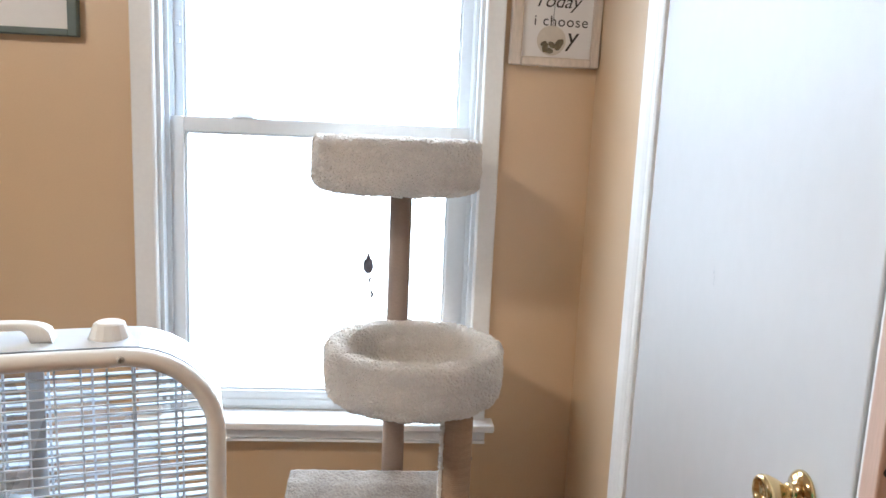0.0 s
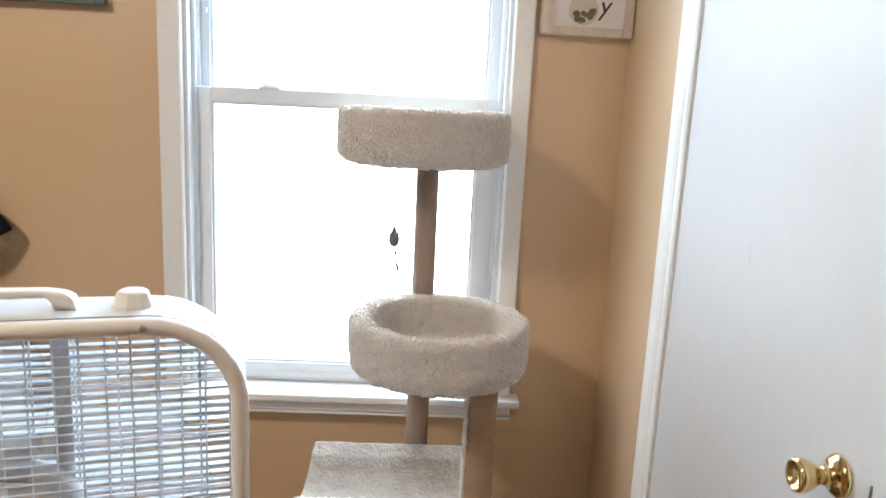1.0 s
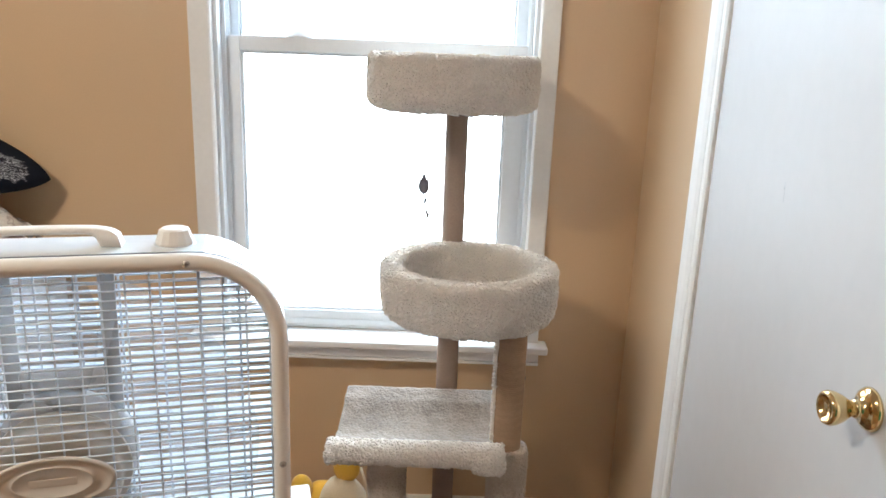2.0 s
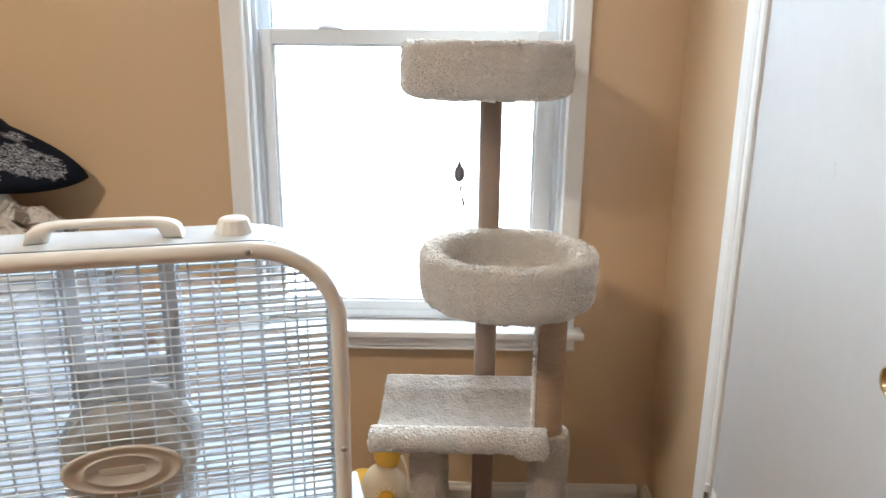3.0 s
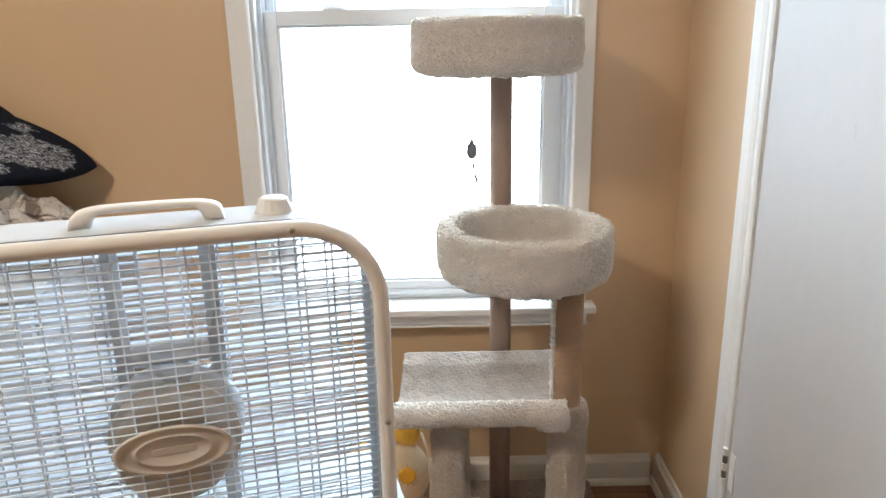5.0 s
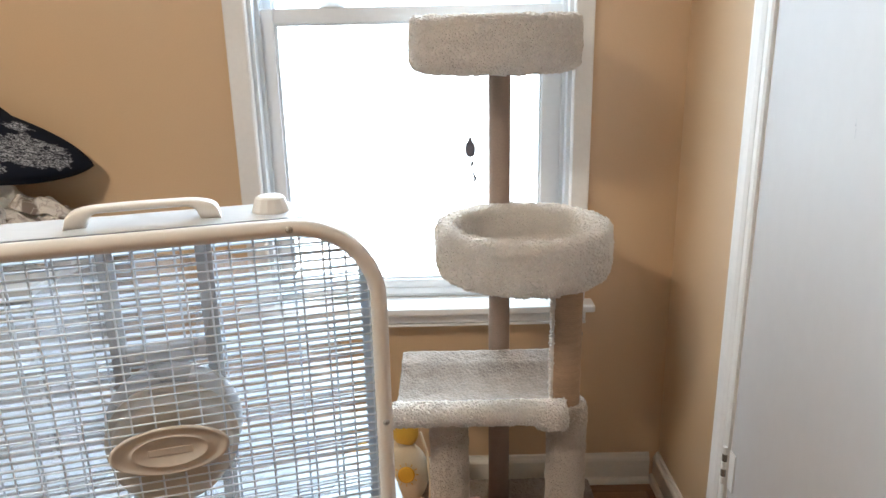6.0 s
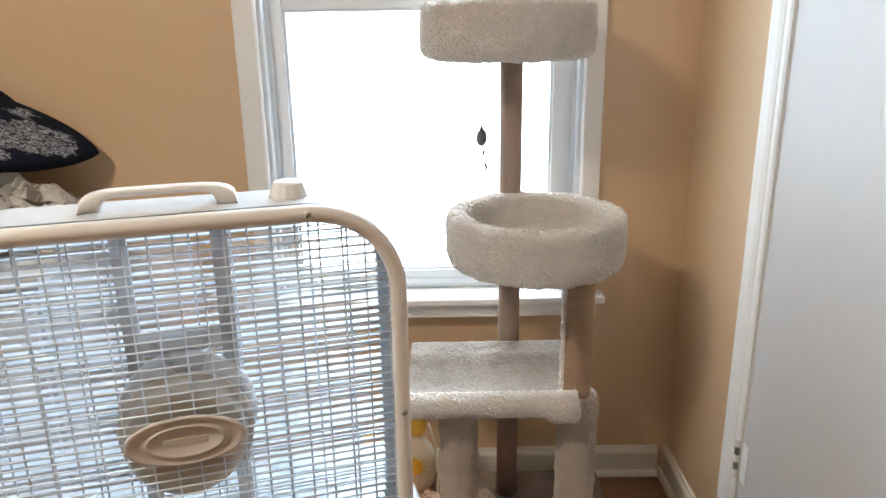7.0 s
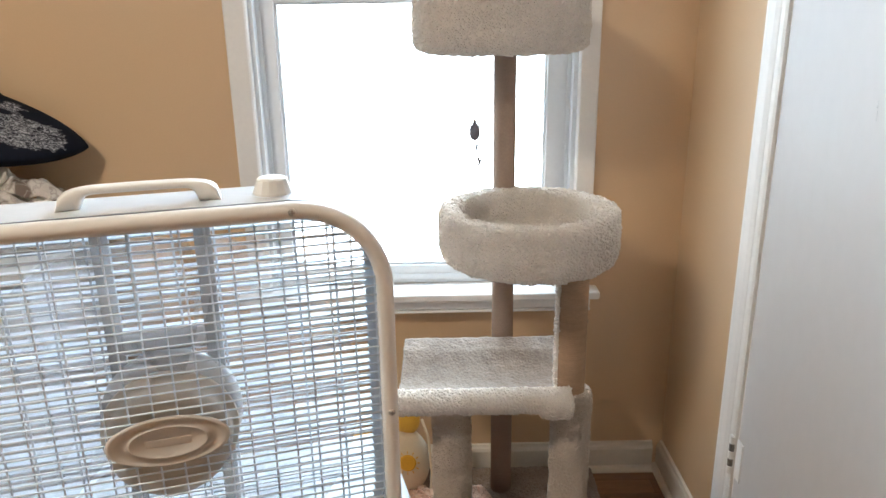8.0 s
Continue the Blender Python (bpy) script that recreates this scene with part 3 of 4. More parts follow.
for x, z, s, a in ((0.017, -0.009, 0.0135, 70), (0.002, -0.010, 0.010, -35), (-0.014, -0.015, 0.010, 60), (-0.005, -0.023, 0.011, -10), (0.024, -0.003, 0.008, 80), (-0.018, -0.008, 0.008, 30), (-0.014, -0.024, 0.006, 10)):
    part("leaf", lathe([(0, 0), (s, 0), (s * 0.9, 0.0005), (0, 0.0005)], 14, squash=0.62), M_LEAF, em, m=pose(x, z, 0.0008, 0, 0, a))

pic2 = thing("framed_picture", "large white picture in a dark green-grey frame", "picture", pose(-0.517, WALL_Y - 0.001, 1.729, -0.6, 0, 0))
for lo, hi in (((-0.30, -0.30), (-0.279, 0.30)), ((0.279, -0.30), (0.30, 0.30)), ((-0.279, -0.30), (0.279, -0.285)), ((-0.279, 0.285), (0.279, 0.30))):
    part("frame_rail", box((lo[0], -0.022, lo[1]), (hi[0], 0, hi[1]), 0.0025), M_GREEN, pic2)
part("mat_board", box((-0.281, -0.012, -0.287), (0.281, -0.008, 0.287)), M_PAPER, pic2)

# ---- cat tree ----
tree = thing("cat_tree", "cream carpeted cat tree with two bowls and a curved shelf", "cat tree")
PX, PY = 0.511, 1.602      # tall back post


def bowl_profile(r, z0, z1, deep, lip=0.030):
    """Half-section of a padded bowl: upright side, flat-topped thick rim, upright inner wall, flat floor."""
    pts = [(0.0, z0), (r * 0.5, z0), (r - 0.030, z0), (r - 0.012, z0 + 0.004), (r - 0.003, z0 + 0.012), (r, z0 + 0.026)]
    pts += [(r + 0.001, z0 + (z1 - z0) * k) for k in (0.4, 0.52, 0.64)]
    q = 0.011
    for k in range(5):
        a = math.pi / 2 * k / 4
        pts.append((r - q + q * math.cos(a), z1 - q + q * math.sin(a)))
    for k in range(5):
        a = math.pi / 2 * (1 + k / 4)
        pts.append((r - lip + q + q * math.cos(a), z1 - q + q * math.sin(a)))
    zf = z1 - deep
    pts += [(r - lip - 0.002, z1 - deep * 0.45), (r - lip - 0.004, zf + 0.016), (r - lip - 0.010, zf + 0.004), (r - lip - 0.022, zf), (r * 0.5, zf), (0.0, zf)]
    return pts


top = lathe(bowl_profile(0.178, 1.128, 1.236, 0.06), 120, (0.499, 1.584))
shag("top_bowl", top, tree, label="round carpeted perch bowl at the top", seed=2)
lowb = lathe(bowl_profile(0.176, 0.729, 0.834, 0.078, 0.038), 120, (0.545, 1.424))
shag("lower_bowl", lowb, tree, label="round carpeted bowl with a thick rim", seed=3)
part("back_post", lathe([(0, 0.045), (0.0258, 0.045), (0.0256, 0.3), (0.0245, 0.7), (0.0242, 1.13), (0, 1.13)], 28, (PX, PY)), M_POST, tree, "tall brown paper-covered post", True)
# sisal-wound post, one turn of rope after another
ring = []
z = 0.425
while z < 0.735:
    ring += [(0.0300, z), (0.0315, z + 0.0012), (0.0315, z + 0.0030), (0.0300, z + 0.0042)]
    z += 0.0043
part("sisal_post", lathe([(0, 0.425)] + ring + [(0, 0.738)], 26, (0.641, 1.424)), M_SISAL, tree, "post wound with brown sisal rope", True)
part("staple", box((0.6705, 1.420, 0.583), (0.6735, 1.424, 0.589)), M_STEEL, tree)
shag("carpet_strip", box((0.607, 1.412, 0.43), (0.612, 1.436, 0.735), 0.001), tree, per_m2=30000, length=0.004, seed=9, rough=0)


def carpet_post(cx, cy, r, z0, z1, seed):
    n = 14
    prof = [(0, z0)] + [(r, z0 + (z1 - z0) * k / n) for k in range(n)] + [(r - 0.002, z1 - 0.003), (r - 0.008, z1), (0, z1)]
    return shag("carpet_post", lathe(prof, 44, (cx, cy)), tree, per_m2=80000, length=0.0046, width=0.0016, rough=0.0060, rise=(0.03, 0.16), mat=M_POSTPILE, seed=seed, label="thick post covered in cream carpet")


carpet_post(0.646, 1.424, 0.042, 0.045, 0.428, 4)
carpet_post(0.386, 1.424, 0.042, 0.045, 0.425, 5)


def shelf_sheet():
    """A sagging carpeted shelf: raised back, hollow middle, rolled front lip."""
    bm = bmesh.new()
    y0, y1, zt = 1.318, 1.560, 0.447
    outline = []
    for k in range(13):                        # rolled lip
        a = math.pi * (-0.55 + 1.25 * k / 12)
        outline.append((y0 + 0.024 - 0.024 * math.cos(a), zt + 0.024 * math.sin(a)))
    for k in range(1, 43):                     # hollow
        s = k / 42
        outline.append((y0 + 0.042 + (y1 - y0 - 0.042) * s, zt + 0.008 - 0.020 * math.sin(math.pi * min(1, s * 1.25)) + 0.034 * s ** 2.2))
    for k in range(1, 4):                      # back edge, rounded
        a = math.pi * k / 4
        outline.append((y1 + 0.010 * math.sin(a), zt + 0.042 - 0.011 + 0.011 * math.cos(a)))
    for k in range(1, 14):                     # underside
        s = 1 - k / 14
        outline.append((y0 + 0.035 + (y1 - y0 - 0.035) * s, zt - 0.020 + 0.002 * s + 0.034 * s ** 2.2))
    n = 130
    xs = [0.268 + (0.626 - 0.268) * i / n for i in range(n + 1)]
    rings = [[bm.verts.new((x + 0.014 * (y - y0) / (y1 - y0) * max(0, 1 - i / 52), y, zz)) for y, zz in outline] for i, x in enumerate(xs)]
    m = len(outline)
    for a, b in zip(rings, rings[1:]):
        for i in range(m):
            j = (i + 1) % m
            bm.faces.new((a[i], a[j], b[j], b[i]))
    bm.faces.new(rings[0][::-1])
    bm.faces.new(rings[-1])
    return bm


seat = shag("curved_shelf", shelf_sheet(), tree, label="curved carpeted shelf with a rolled front lip", seed=6, rough=0.0020, mat=M_WORN_SHADE, fresh_to=1.358)
# the rolled lip keeps its fresh pile, the seat is matted and darkened for shade
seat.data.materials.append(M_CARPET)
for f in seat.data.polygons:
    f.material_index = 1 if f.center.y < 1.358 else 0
shag("lip_end", lathe([(0, -0.034), (0.020, -0.034), (0.027, -0.026), (0.029, -0.008), (0.029, 0.006), (0.027, 0.022), (0.020, 0.030), (0, 0.030)], 40), tree, seed=7).matrix_basis = pose(0.600, 1.340, 0.438, 0, 90, 0)


def base_sheet():
    bm = box((0.262, 1.275, 0.004), (0.757, 1.690, 0.052), 0.010, 3)
    bmesh.ops.subdivide_edges(bm, edges=[e for e in bm.edges if e.calc_length() > 0.2], cuts=24, use_grid_fill=True)
    return bm


shag("base", base_sheet(), tree, per_m2=52000, length=0.0040, width=0.0011, rise=(0.1, 0.4), mat=M_WORN_SHADE, seed=8, label="low carpeted base board")

# hanging toy under the top bowl
toy = thing("hanging_cat_toy", "small dark grey felt toy hanging on a thin string", "cat toy", pose(0.443, 1.555, 0.968))
part("string", tube([(0, 0, 0.162), (0.001, 0, 0.09), (0, 0, 0.022)], 0.0006, 5), M_STRING, toy)
part("body", lathe([(0, 0.024), (0.003, 0.020), (0.0055, 0.012), (0.0105, 0.004), (0.0115, -0.006), (0.010, -0.014), (0.006, -0.020), (0, -0.022)], 18, (0.001, 0), 0.75), M_TOY, toy, smooth=True)
for sx in (-0.007, 0.009):
    part("flap", lathe([(0, -0.001), (0.005, 0), (0, 0.003)], 12, (sx, -0.003), 0.5), M_TOY, toy, m=pose(0, 0, 0.008, 0, 0, 0))
part("tail", tube([(0.001, 0, -0.02), (0.003, 0, -0.032), (0.007, 0, -0.048), (0.010, 0, -0.066)], 0.0011, 6), M_TOY, toy)
for x, z, a in ((0.005, -0.036, 20), (0.009, -0.062, -15), (0.011, -0.070, 25)):
    part("feather", lathe([(0, -0.009), (0.0028, -0.003), (0.0024, 0.004), (0, 0.009)], 8, squash=0.35), M_TOY, toy, m=pose(x, 0, z, 0, a, 0))

# ---- box fan ----
fan = thing("box_fan", "white square box fan with wire grille and top handle", "fan", pose(0.062, 0.727, 0.493, 0, 0, 15.4))
HW, FH, RAD, DEPTH = 0.258, 0.524, 0.105, 0.098


def round_rect(half, z0, z1, rad, n=10):
    """Points of an upright rounded rectangle with outward normals: (u, w, nu, nw)."""
    out = []
    for cx, cz, a0 in ((half - rad, z0 + rad, -90), (half - rad, z1 - rad, 0), (-half + rad, z1 - rad, 90), (-half + rad, z0 + rad, 180)):
        for k in range(n + 1):
            a = radians(a0 + 90 * k / n)
            out.append((cx + rad * math.cos(a), cz + rad * math.sin(a), math.cos(a), math.sin(a)))
    return out


def sweep_ring(path, profile, closed=True):
    """A frame: the (outward, depth) profile carried round the path."""
    bm = bmesh.new()
    rings = [[bm.verts.new((u + nu * o, v, w + nw * o)) for o, v in profile] for u, w, nu, nw in path]
    n = len(profile)
    for a, b in zip(rings, rings[1:] + rings[:1]):
        for i in range(n if closed else n - 1):
            j = (i + 1) % n
            bm.faces.new((a[i], a[j], b[j], b[i]))
    return bm


edge = round_rect(HW, 0, FH, RAD)
rim = [(-0.019, 0.004), (-0.019, -0.004), (-0.016, -0.009), (-0.011, -0.0115), (-0.006, -0.011), (-0.0015, -0.008), (0.0003, -0.003), (-0.0004, 0.004)]
part("front_rim", sweep_ring(edge, rim), M_WHITE, fan, "cream-white plastic front rim", True)
part("case", sweep_ring(edge, [(-0.005, 0.0100), (-0.0004, 0.0100), (-0.0004, 0.091), (-0.002, DEPTH), (-0.016, DEPTH), (-0.016, DEPTH - 0.002), (-0.004, 0.091)]), M_CASE, fan, "white enamelled steel shell")
part("rim_gap", sweep_ring(edge, [(-0.008, 0.003), (-0.0010, 0.003), (-0.0010, 0.011), (-0.008, 0.011)]), M_DARK, fan)


def span(w, half, z0, z1, rad):
    """Half the clear width of the rounded opening at height w."""
    d = max(z0 + rad - w, w - (z1 - rad), 0)
    return half - rad + math.sqrt(max(rad * rad - d * d, 0))


def wire(bm, p, q, r):
    tube([p, q], r, 6, bm)


def grille(v, rows, step_h, cols, r, off=0.0):
    bm = bmesh.new()
    hi = HW - 0.012
    for k in range(rows):
        w = 0.014 + off + step_h * k
        if w > FH - 0.012:
            break
        s = span(w, hi, 0.010, FH - 0.010, RAD - 0.01)
        wire(bm, (-s, v, w), (s, v, w), r)
    for u in cols:
        zs = FH - 0.010
        d = max(abs(u) - (hi - RAD + 0.01), 0)
        zs -= (RAD - 0.01) - math.sqrt(max((RAD - 0.01) ** 2 - d * d, 0))
        wire(bm, (u, v + r * 1.7, FH - zs), (u, v + r * 1.7, zs), r * 1.05)
    return bm


part("front_grille", grille(-0.002, 60, 0.0107, [-0.2375 + 0.025 * k for k in range(20)], 0.0011), M_WIRE, fan, "white wire grille", True)


def rear_slats():
    """The back: level slats with some depth, and thin uprights."""
    pairs = []
    hi = HW - 0.016
    for k in range(48):
        w = 0.018 + 0.0102 * k
        if w > FH - 0.018:
            break
        d = span(w, hi, 0.014, FH - 0.014, RAD - 0.014)
        pairs.append(((-d, DEPTH - 0.0125, w - 0.0009), (d, DEPTH - 0.0030, w + 0.0009)))
    for u in [-0.205 + 0.0455 * k for k in range(10)]:
        d = max(abs(u) - (hi - RAD + 0.014), 0)
        zs = FH - 0.014 - (RAD - 0.014) + math.sqrt(max((RAD - 0.014) ** 2 - d * d, 0))
        pairs.append(((u - 0.0013, DEPTH - 0.0140, FH - zs), (u + 0.0013, DEPTH - 0.0127, zs)))
    return boxes(pairs)


part("rear_grille", rear_slats(), M_WIRE, fan, "white slatted rear grille")
for u in (-0.052, 0.056):
    part("strut", box((u - 0.0095, 0.074, 0.004), (u + 0.0095, 0.079, FH - 0.004), 0.001), M_STRUT, fan, "grey steel motor strut")
CW = 0.262
part("motor", lathe([(0, 0), (0.045, 0), (0.048, 0.006), (0.048, 0.030), (0.04, 0.036), (0, 0.036)], 36), M_STRUT, fan, smooth=True, m=pose(0.0, 0.086, CW, 90, 0, 0))
part("hub_cap", lathe([(0, 0.046), (0.050, 0.0455), (0.060, 0.043), (0.0665, 0.037), (0.0685, 0.030), (0.070, 0.012), (0.076, 0.010), (0.077, 0.006), (0, 0.006)], 56), M_COVER, fan, "beige-grey round motor cover", True, pose(-0.002, 0.052, CW - 0.0105, 90, 0, 0))
badge = part("badge", lathe([(0.0635, 0), (0.0655, 0.003), (0.0645, 0.006), (0.0605, 0.0065), (0.058, 0.0045), (0.052, 0.0040), (0.0435, 0.0040), (0.0420, 0.0062), (0.0405, 0.0068), (0.039, 0.0052), (0, 0.0048)], 64, squash=0.455), M_HUB, fan, "oval raised maker's badge", True, pose(0.0, -0.003, CW + 0.006, 90, 0, 0))
part("badge_mark", box((-0.024, -0.0045, 0.0040), (0.024, 0.0045, 0.0054), 0.0006), M_HUB, badge)


part("blade_hub", lathe([(0, 0.012), (0.062, 0.012), (0.074, 0.009), (0.080, 0.002), (0.080, -0.010), (0.076, -0.012), (0, -0.012)], 48), M_VINYL, fan, "white plastic hub of the blades", True, pose(0.0, 0.066, CW, 90, 0, 0))
bracket = part("motor_bracket", box((-0.046, 0.0725, CW + 0.078), (0.048, 0.0775, CW + 0.104), 0.004, 3), M_VINYL, fan, "pale steel bracket between the struts")
for u in (-0.030, 0.032):
    part("bracket_hole", lathe([(0, 0), (0.0055, 0), (0.0055, 0.0006), (0, 0.0006)], 16), M_STRUT, bracket, m=pose(u, 0.0723, CW + 0.092, 90, 0, 0))


def blade(k):
    bm = bmesh.new()
    grid = []
    for i in range(9):
        r = 0.040 + 0.184 * i / 8
        half = 0.54 + 0.11 * math.sin(math.pi * 0.5 * min(1, i / 4)) - 0.07 * max(0, (i - 5) / 3) ** 2
        row = []
        for j in range(9):
            s = j / 8 * 2 - 1
            a = 2 * math.pi * k / 5 + 0.55 + s * half + 0.02 * i
            row.append(bm.verts.new((r * math.cos(a), 0.058 + 0.016 * s + 0.004 * s * s, CW + r * math.sin(a))))
        grid.append(row)
    for a, b in zip(grid, grid[1:]):
        for j in range(8):
            bm.faces.new((a[j], a[j + 1], b[j + 1], b[j]))
    bmesh.ops.solidify(bm, geom=bm.faces[:], thickness=0.002)
    return bm


for k in range(5):
    part("blade", blade(k), M_BLADE, fan, "pale plastic blade", True)
for u, w in ((0.152, FH - 0.009), (HW - 0.009, 0.262), (-0.152, FH - 0.009), (-HW + 0.009, 0.262)):
    s = part("screw", lathe([(0, 0.003), (0.0025, 0.0028), (0.0042, 0.0012), (0.0042, 0), (0, 0)], 14), M_ZINC, fan, smooth=True, m=pose(u, -0.0105, w, 90, 0, 0))
    part("slot", boxes([((-0.0026, -0.0005, 0.0024), (0.0026, 0.0005, 0.0032)), ((-0.0005, -0.0026, 0.0024), (0.0005, 0.0026, 0.0032))]), M_STEEL, s)
# carrying handle: a flat arch with two flared feet
def handle():
    bm = bmesh.new()
    n = 44
    rings = []
    for k in range(n + 1):
        q = k / n * 2 - 1
        u = 0.001 + 0.0815 * q
        zo = 0.0240 * (1 - abs(q) ** 7) ** 0.36 * (1 - 0.06 * q * q)
        zi = 0.0155 * max(0.0, 1 - (abs(q) / 0.70) ** 14) ** 0.4 if abs(q) < 0.70 else 0.0
        half = 0.0105 + 0.0040 * abs(q) ** 4
        mid, hgt = (zi + zo) / 2, max((zo - zi) / 2, 0.0005)
        pr = []
        for i in range(16):
            c, d = math.cos(math.pi * i / 8), math.sin(math.pi * i / 8)
            pr.append((half * math.copysign(abs(c) ** 0.55, c), mid + hgt * math.copysign(abs(d) ** 0.55, d)))
        rings.append([bm.verts.new((u, 0.048 + v, FH - 0.0015 + z)) for v, z in pr])
    for a, b in zip(rings, rings[1:]):
        for i in range(16):
            bm.faces.new((a[i], a[(i + 1) % 16], b[(i + 1) % 16], b[i]))
    bm.faces.new(rings[0][::-1])
    bm.faces.new(rings[-1])
    return bm


part("handle", handle(), M_WHITE, fan, "white plastic carrying handle", True)
kn = part("speed_knob", lathe([(0, 0.0195), (0.0135, 0.019), (0.0165, 0.017), (0.0215, 0.003), (0.0215, 0.0), (0, 0.0)], 14), M_WHITE, fan, "faceted white speed knob", m=pose(0.137, 0.048, FH - 0.001))
part("knob_base", lathe([(0, 0.002), (0.0225, 0.002), (0.0235, 0.0), (0, 0)], 30), M_CASE, fan, smooth=True, m=pose(0.137, 0.048, FH - 0.0018))
for u in (-0.2, 0.2):
    part("foot", box((u - 0.02, 0.004, -0.004), (u + 0.02, 0.094, 0.001), 0.002), M_WHITE, fan)

# table under the fan
table = thing("side_table", "low white painted table under the box fan", "table", pose(0.062, 0.727, 0, 0, 0, 15.4))
part("tabletop", box((-0.42, -0.12, 0.462), (0.310, 0.36, 0.489), 0.003), M_TABLE, table)
part("edge_line", box((0.300, -0.121, 0.470), (0.3115, 0.361, 0.4735)), M_STRUT, table)
for u in (-0.39, 0.27):
    for v in (-0.09, 0.32):
        part("leg", box((u - 0.02, v - 0.02, 0), (u + 0.02, v + 0.02, 0.4615), 0.003), M_TABLE, table)

# ---- linen cabinet with pillow ----
cab = thing("storage_cabinet", "white painted low cabinet against the tan wall", "cabinet")
part("body", box((-1.30, 1.36, 0.03), (-0.44, 1.732, 0.715), 0.003), M_TABLE, cab)
part("top", box((-1.31, 1.345, 0.7155), (-0.43, 1.733, 0.740), 0.004), M_TABLE, cab)
for x in (-1.29, -0.868):
    d = part("door", box((x, 1.344, 0.06), (x + 0.418, 1.3595, 0.70), 0.002), M_TABLE, cab)
    part("handle", tube([(x + 0.21, 1.343, 0.62), (x + 0.21, 1.325, 0.62)], 0.008, 10), M_STEEL, d)
for x in (-1.27, -0.47):
    part("foot", box((x - 0.02, 1.38, 0), (x + 0.02, 1.71, 0.0295)), M_TABLE, cab)


def crumpled(name, cx, cy, z0, sx, sy, h, seed, mat, label, folds=11.0):
    """A heap of crumpled cloth: a dome thrown into sharp folds."""
    nx, ny = 70, 50
    vs, fs = [], []
    for i in range(nx + 1):
        for j in range(ny + 1):
            a, b = i / nx * 2 - 1, j / ny * 2 - 1
            p = Vector((a * sx, b * sy, seed * 3.1))
            w1 = abs(noise.noise(p * folds)) + 0.5 * abs(noise.noise(p * folds * 2.3 + Vector((4, 1, 2))))
            edge_ = max(0.0, 1 - max(abs(a), abs(b)) ** 3)
            z = z0 + 0.004 + h * edge_ ** 0.5 * (0.55 + 0.45 * noise.noise(p * 4)) + edge_ ** 0.3 * 0.22 * (0.36 - w1)
            wob = noise.noise_vector(p * folds * 0.8) * 0.040
            vs.append((cx + a * sx + wob.x, cy + b * sy + wob.y, max(z0 + 0.003, z)))
    for i in range(nx):
        for j in range(ny):
            k = i * (ny + 1) + j
            fs.append((k, k + ny + 1, k + ny + 2, k + 1))
    me = mesh_of(name, vs, fs, mat, True)
    ob = link(name, me)
    so = ob.modifiers.new("thickness", "SOLIDIFY")
    so.thickness = 0.002
    return tagged(ob, label, "bedding")


crumpled("folded_sheet", -0.74, 1.55, 0.740, 0.17, 0.15, 0.170, 1, M_CLOTH, "crumpled off-white bed linen in a heap on the cabinet")
crumpled("olive_sheet", -0.76, 1.49, 0.740, 0.16, 0.12, 0.200, 2, M_OLIVE, "crumpled olive printed linen among white sheets")


def folded_end(name, label, mat, folds_at):
    """A sheet end left in loose folds: bent flaps lying over one another."""
    heap = thing(name, label, "bedding")
    n, m = 18, 14
    for k, (x, y, z, length, width, turn, open_) in enumerate(folds_at):
        vs, fs = [], []
        c, d = math.cos(turn), math.sin(turn)
        for i in range(n + 1):
            for j in range(m + 1):
                u, v = i / n, j / m * 2 - 1
                ang = v * open_
                px = (u - 0.5) * length
                py = width * math.sin(ang) + 0.010 * noise.noise(Vector((u * 4, v * 2, k)))
                pz = z - width * (1 - math.cos(ang)) * 1.3 - 0.030 * (u - 0.4) ** 2 * 4 + 0.014 * noise.noise(Vector((u * 5, v * 3, k + 9.0)))
                vs.append((x + px * c - py * d, min(y + px * d + py * c, WALL_Y - 0.006), max(pz, 0.7435)))
        for i in range(n):
            for j in range(m):
                q = i * (m + 1) + j
                fs.append((q, q + m + 1, q + m + 2, q + 1))
        ob = link("fold", mesh_of("fold", vs, fs, mat, True), heap)
        ob.modifiers.new("thickness", "SOLIDIFY").thickness = 0.003
    return heap


folded_end("white_sheet", "loose faded printed sheet end in folds on the cabinet", M_FADED, [
    (-0.545, 1.62, 0.868, 0.15, 0.035, 0.25, 1.25), (-0.575, 1.56, 0.850, 0.17, 0.040, -0.35, 1.1), (-0.500, 1.60, 0.822, 0.13, 0.034, 0.75, 1.3),
    (-0.560, 1.53, 0.806, 0.16, 0.044, 0.10, 1.2), (-0.495, 1.64, 0.838, 0.10, 0.028, 1.15, 1.2), (-0.620, 1.54, 0.880, 0.14, 0.042, -0.70, 1.0)])


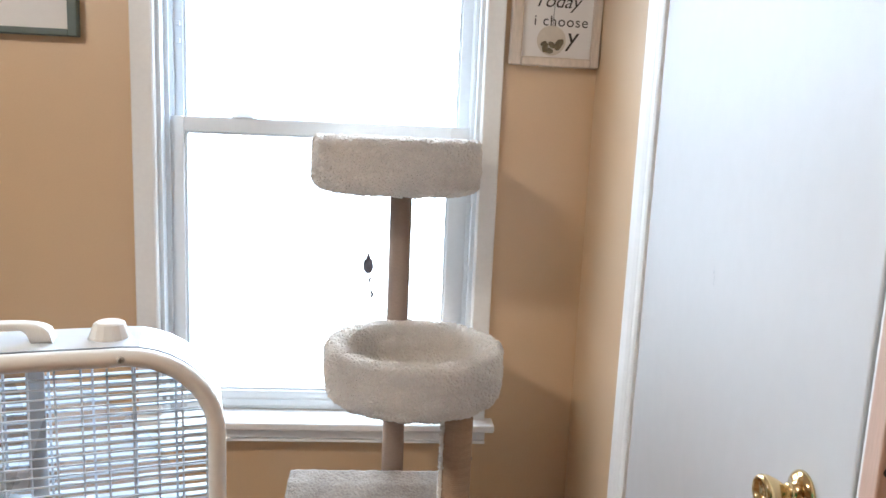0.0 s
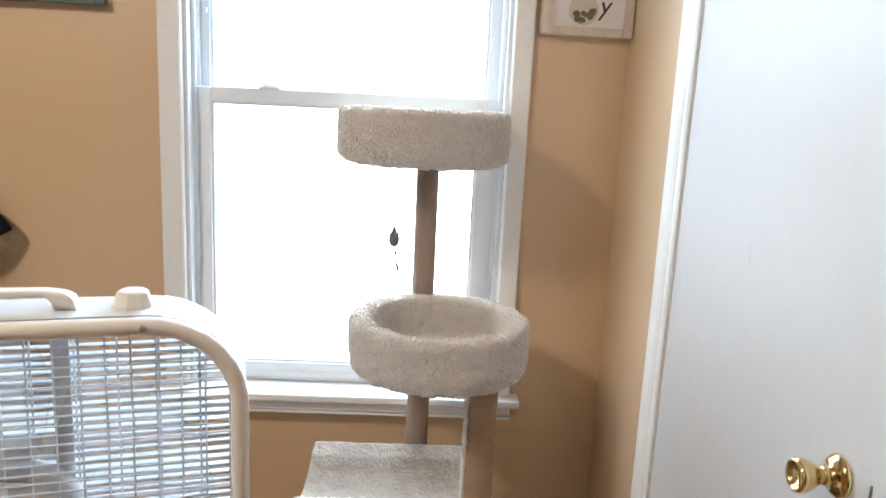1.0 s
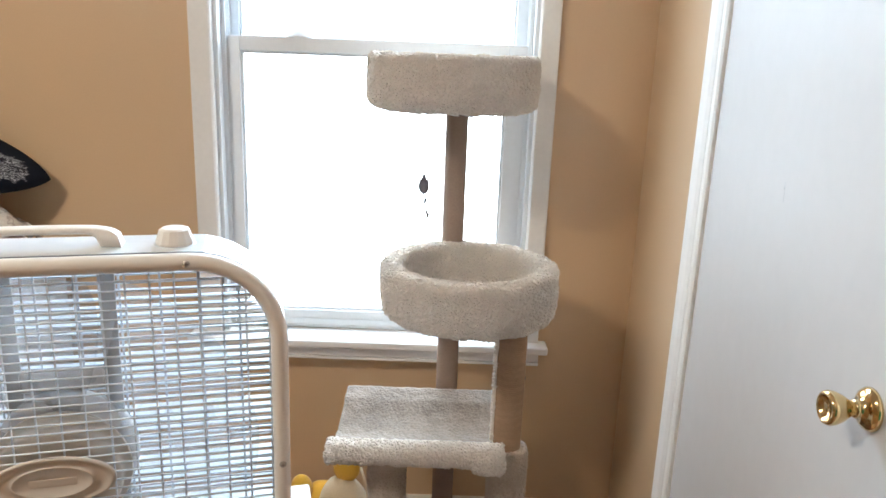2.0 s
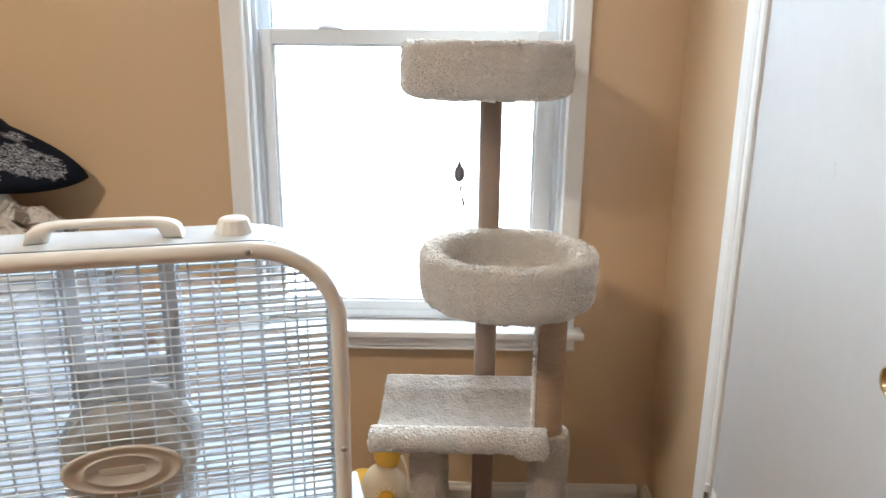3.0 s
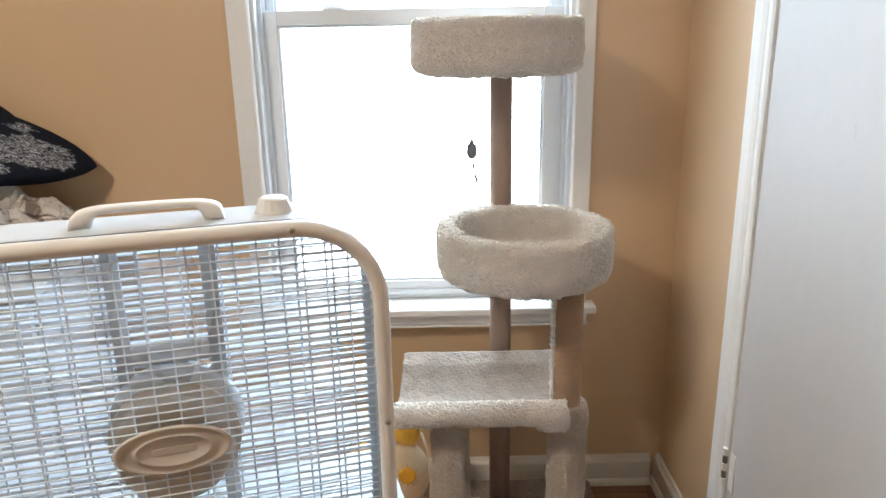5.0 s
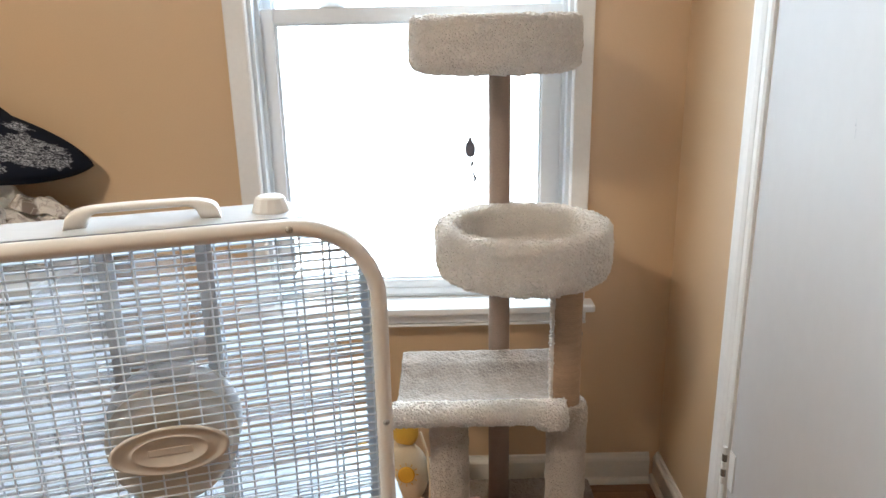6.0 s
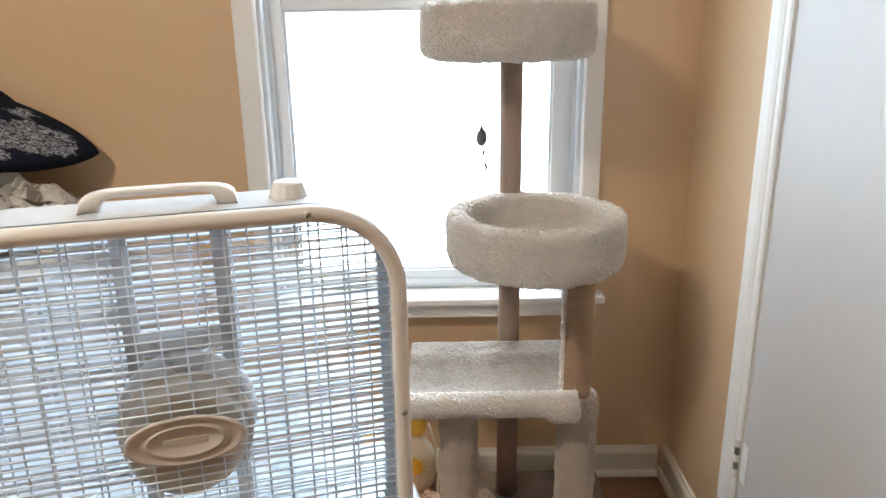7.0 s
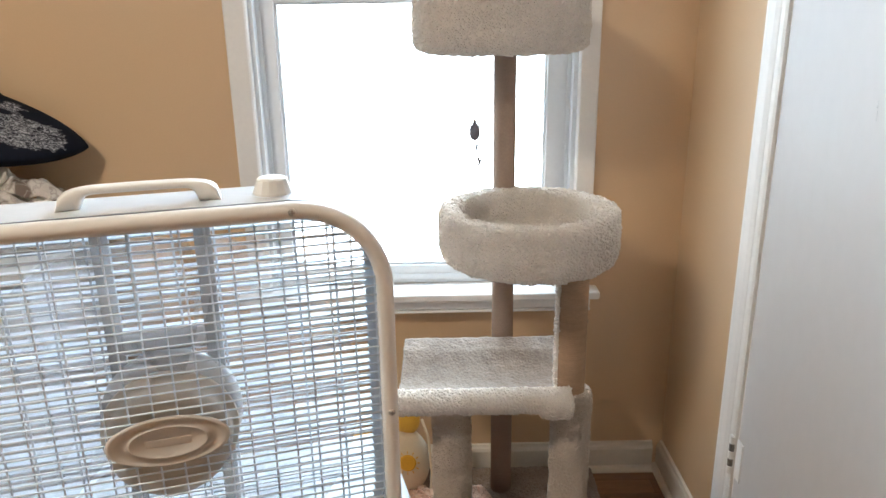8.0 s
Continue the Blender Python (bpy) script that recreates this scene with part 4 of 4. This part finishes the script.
def pillow(tip, a, b, la, lb, thick):
    """A plump cushion with blunt corners, one of them at tip, and edges along a and b."""
    bm = bmesh.new()
    uvl = bm.loops.layers.uv.new("UVMap")
    a, b, tip = Vector(a).normalized(), Vector(b).normalized(), Vector(tip)
    n = a.cross(b).normalized()
    N = 44
    for side in (1, -1):
        rows = []
        for i in range(N + 1):
            row = []
            for j in range(N + 1):
                p, q = math.sin((i / N - 0.5) * math.pi), math.sin((j / N - 0.5) * math.pi)
                # square to blunt-cornered square
                p2, q2 = p * math.sqrt(1 - 0.46 * q * q), q * math.sqrt(1 - 0.46 * p * p)
                edge_in = 1 - 0.20 * (1 - abs(p * q))
                puff = (max(0.0, 1 - p * p) * max(0.0, 1 - q * q)) ** 0.33
                s, t = 0.5 + p2 * edge_in / 1.470, 0.5 + q2 * edge_in / 1.470
                co = tip + a * la * s + b * lb * t + n * side * thick * puff
                co += n * 0.014 * puff * noise.noise(co * 8)
                row.append((bm.verts.new(co), (s, t)))
            rows.append(row)
        for i in range(N):
            for j in range(N):
                quad = [rows[i][j], rows[i + 1][j], rows[i + 1][j + 1], rows[i][j + 1]]
                f = bm.faces.new([v for v, _ in quad])
                for lp, (_, uv) in zip(f.loops, quad):
                    lp[uvl].uv = uv
    bmesh.ops.remove_doubles(bm, verts=bm.verts, dist=0.0004)
    return bm


cush = part("pillow", pillow((-0.440, 1.708, 0.920), (-0.83, -0.10, 0.53), (-0.84, -0.52, -0.03), 0.43, 0.43, 0.050), M_FLORAL, smooth=True)
tagged(cush, "navy pillow with pale floral clusters on crumpled linen", "pillow")

# ---- plush toy and blanket beside the cat tree ----
plush = thing("plush_toy", "cream plush toy with a yellow ear and golden patch", "plush toy", pose(0.272, 1.548, 0.060))


def egg(rx, ry, rz, cz, seg=32, wob=0.0, pw=1.0):
    bm = lathe([(0, cz - rz)] + [(rx * math.sin(math.pi * k / 16) ** pw, cz - rz * math.cos(math.pi * k / 16)) for k in range(1, 16)] + [(0, cz + rz)], seg, squash=ry / rx)
    for v in bm.verts:
        v.co += v.co.normalized() * wob * noise.noise(v.co * 30)
    return bm


part("body", egg(0.062, 0.05, 0.090, 0.110, wob=0.003), M_PLUSH, plush, smooth=True)
part("ear", egg(0.032, 0.018, 0.040, 0.226, wob=0.002, pw=0.8), M_YELLOW, plush, "yellow plush ear", True, pose(0.009, 0.0, 0.0))
part("torso", egg(0.060, 0.040, 0.070, 0.100, wob=0.003), M_YELLOW, plush, "yellow plush back", True, pose(-0.050, 0.020, 0.0))
part("arm", egg(0.026, 0.020, 0.034, 0.165, wob=0.002), M_YELLOW, plush, "yellow plush arm", True, pose(-0.098, 0.0, 0.0))
pt = part("patch", lathe([(0, 0.004), (0.0175, 0.003), (0.0205, 0), (0, 0)], 28), M_GOLD, plush, "golden round patch with stitched rays", m=pose(0.010, -0.0505, 0.138, 80, 0, 0))
for k in range(12):
    part("ray", box((0.023, -0.0008, -0.001), (0.029, 0.0008, 0.001)), M_GOLD, pt, m=pose(0, 0, 0, 0, 0, 30 * k))
part("cord", tube([(0.060, -0.03, 0.0), (0.066, -0.03, 0.10), (0.060, -0.028, 0.19), (0.045, -0.02, 0.235)], 0.003, 8), M_PLUSH, plush, smooth=True)


def ruffled(cx, cy, z0):
    """A fleece throw dropped in a heap, with a curled, ruffled edge."""
    vs, fs = [], []
    na, nr = 110, 22
    for i in range(na):
        for j in range(nr + 1):
            a, r = 2 * math.pi * i / na, j / nr
            ruf = r ** 2.5 * (0.018 * math.sin(a * 13) + 0.012 * math.sin(a * 21 + 1))
            rad = r * (0.115 + 0.022 * math.sin(a * 3 + 0.6)) + 0.010 * r * math.sin(a * 17)
            p = Vector((math.cos(a) * rad, math.sin(a) * rad, 0.7))
            z = z0 + 0.006 + max(0, 0.060 * (1 - r * r) + 0.040 * (abs(noise.noise(p * 17)) + 0.3 * abs(noise.noise(p * 34)) - 0.2) * (1 - r * 0.3) + ruf + 0.012 * r)
            vs.append((cx + math.cos(a) * rad * 1.15, cy + math.sin(a) * rad * 0.75, z))
    for i in range(na):
        k = (i + 1) % na
        for j in range(nr):
            fs.append((i * (nr + 1) + j, k * (nr + 1) + j, k * (nr + 1) + j + 1, i * (nr + 1) + j + 1))
    me = mesh_of("throw_blanket", vs, fs, M_PEACH, True)
    ob = link("throw_blanket", me)
    so = ob.modifiers.new("thickness", "SOLIDIFY")
    so.thickness = 0.004
    return tagged(ob, "peach fleece throw with ruffled edge on the base", "blanket")


ruffled(0.345, 1.478, 0.053)

# ---- floor, last: a subfloor and oak boards ----
sub = part("floor", box((X0, Y0, -0.06), (WALL_X, WALL_Y, -0.004)), M_DARK)
tagged(sub, "oak strip floor, satin varnish", "floor", kind="structure")
rnd = random.Random(5)
BW = 0.0572
made = {}
y = WALL_Y - BW
while y > 0.25:
    x = X0 - rnd.uniform(0, 0.9)
    while x < WALL_X:
        ln = rnd.choice((0.9, 1.15, 1.4))
        xa, xb = max(x, X0), min(x + ln, WALL_X)
        if xb - xa > 0.04:
            key = round(xb - xa, 3)
            if key not in made:
                b = box((0, 0, -0.018), (key - 0.0008, BW - 0.0009, 0.0), 0.0008, 1)
                me = bpy.data.meshes.new("floor_board")
                b.to_mesh(me)
                b.free()
                me.materials.append(M_FLOOR)
                made[key] = me
            link("floor_board", made[key], sub, m=pose(xa, y, 0))
        x += ln
    y -= BW
part("floor_boards", box((X0, Y0, -0.018), (WALL_X, y + BW - 0.001, 0.0)), M_FLOOR, sub)
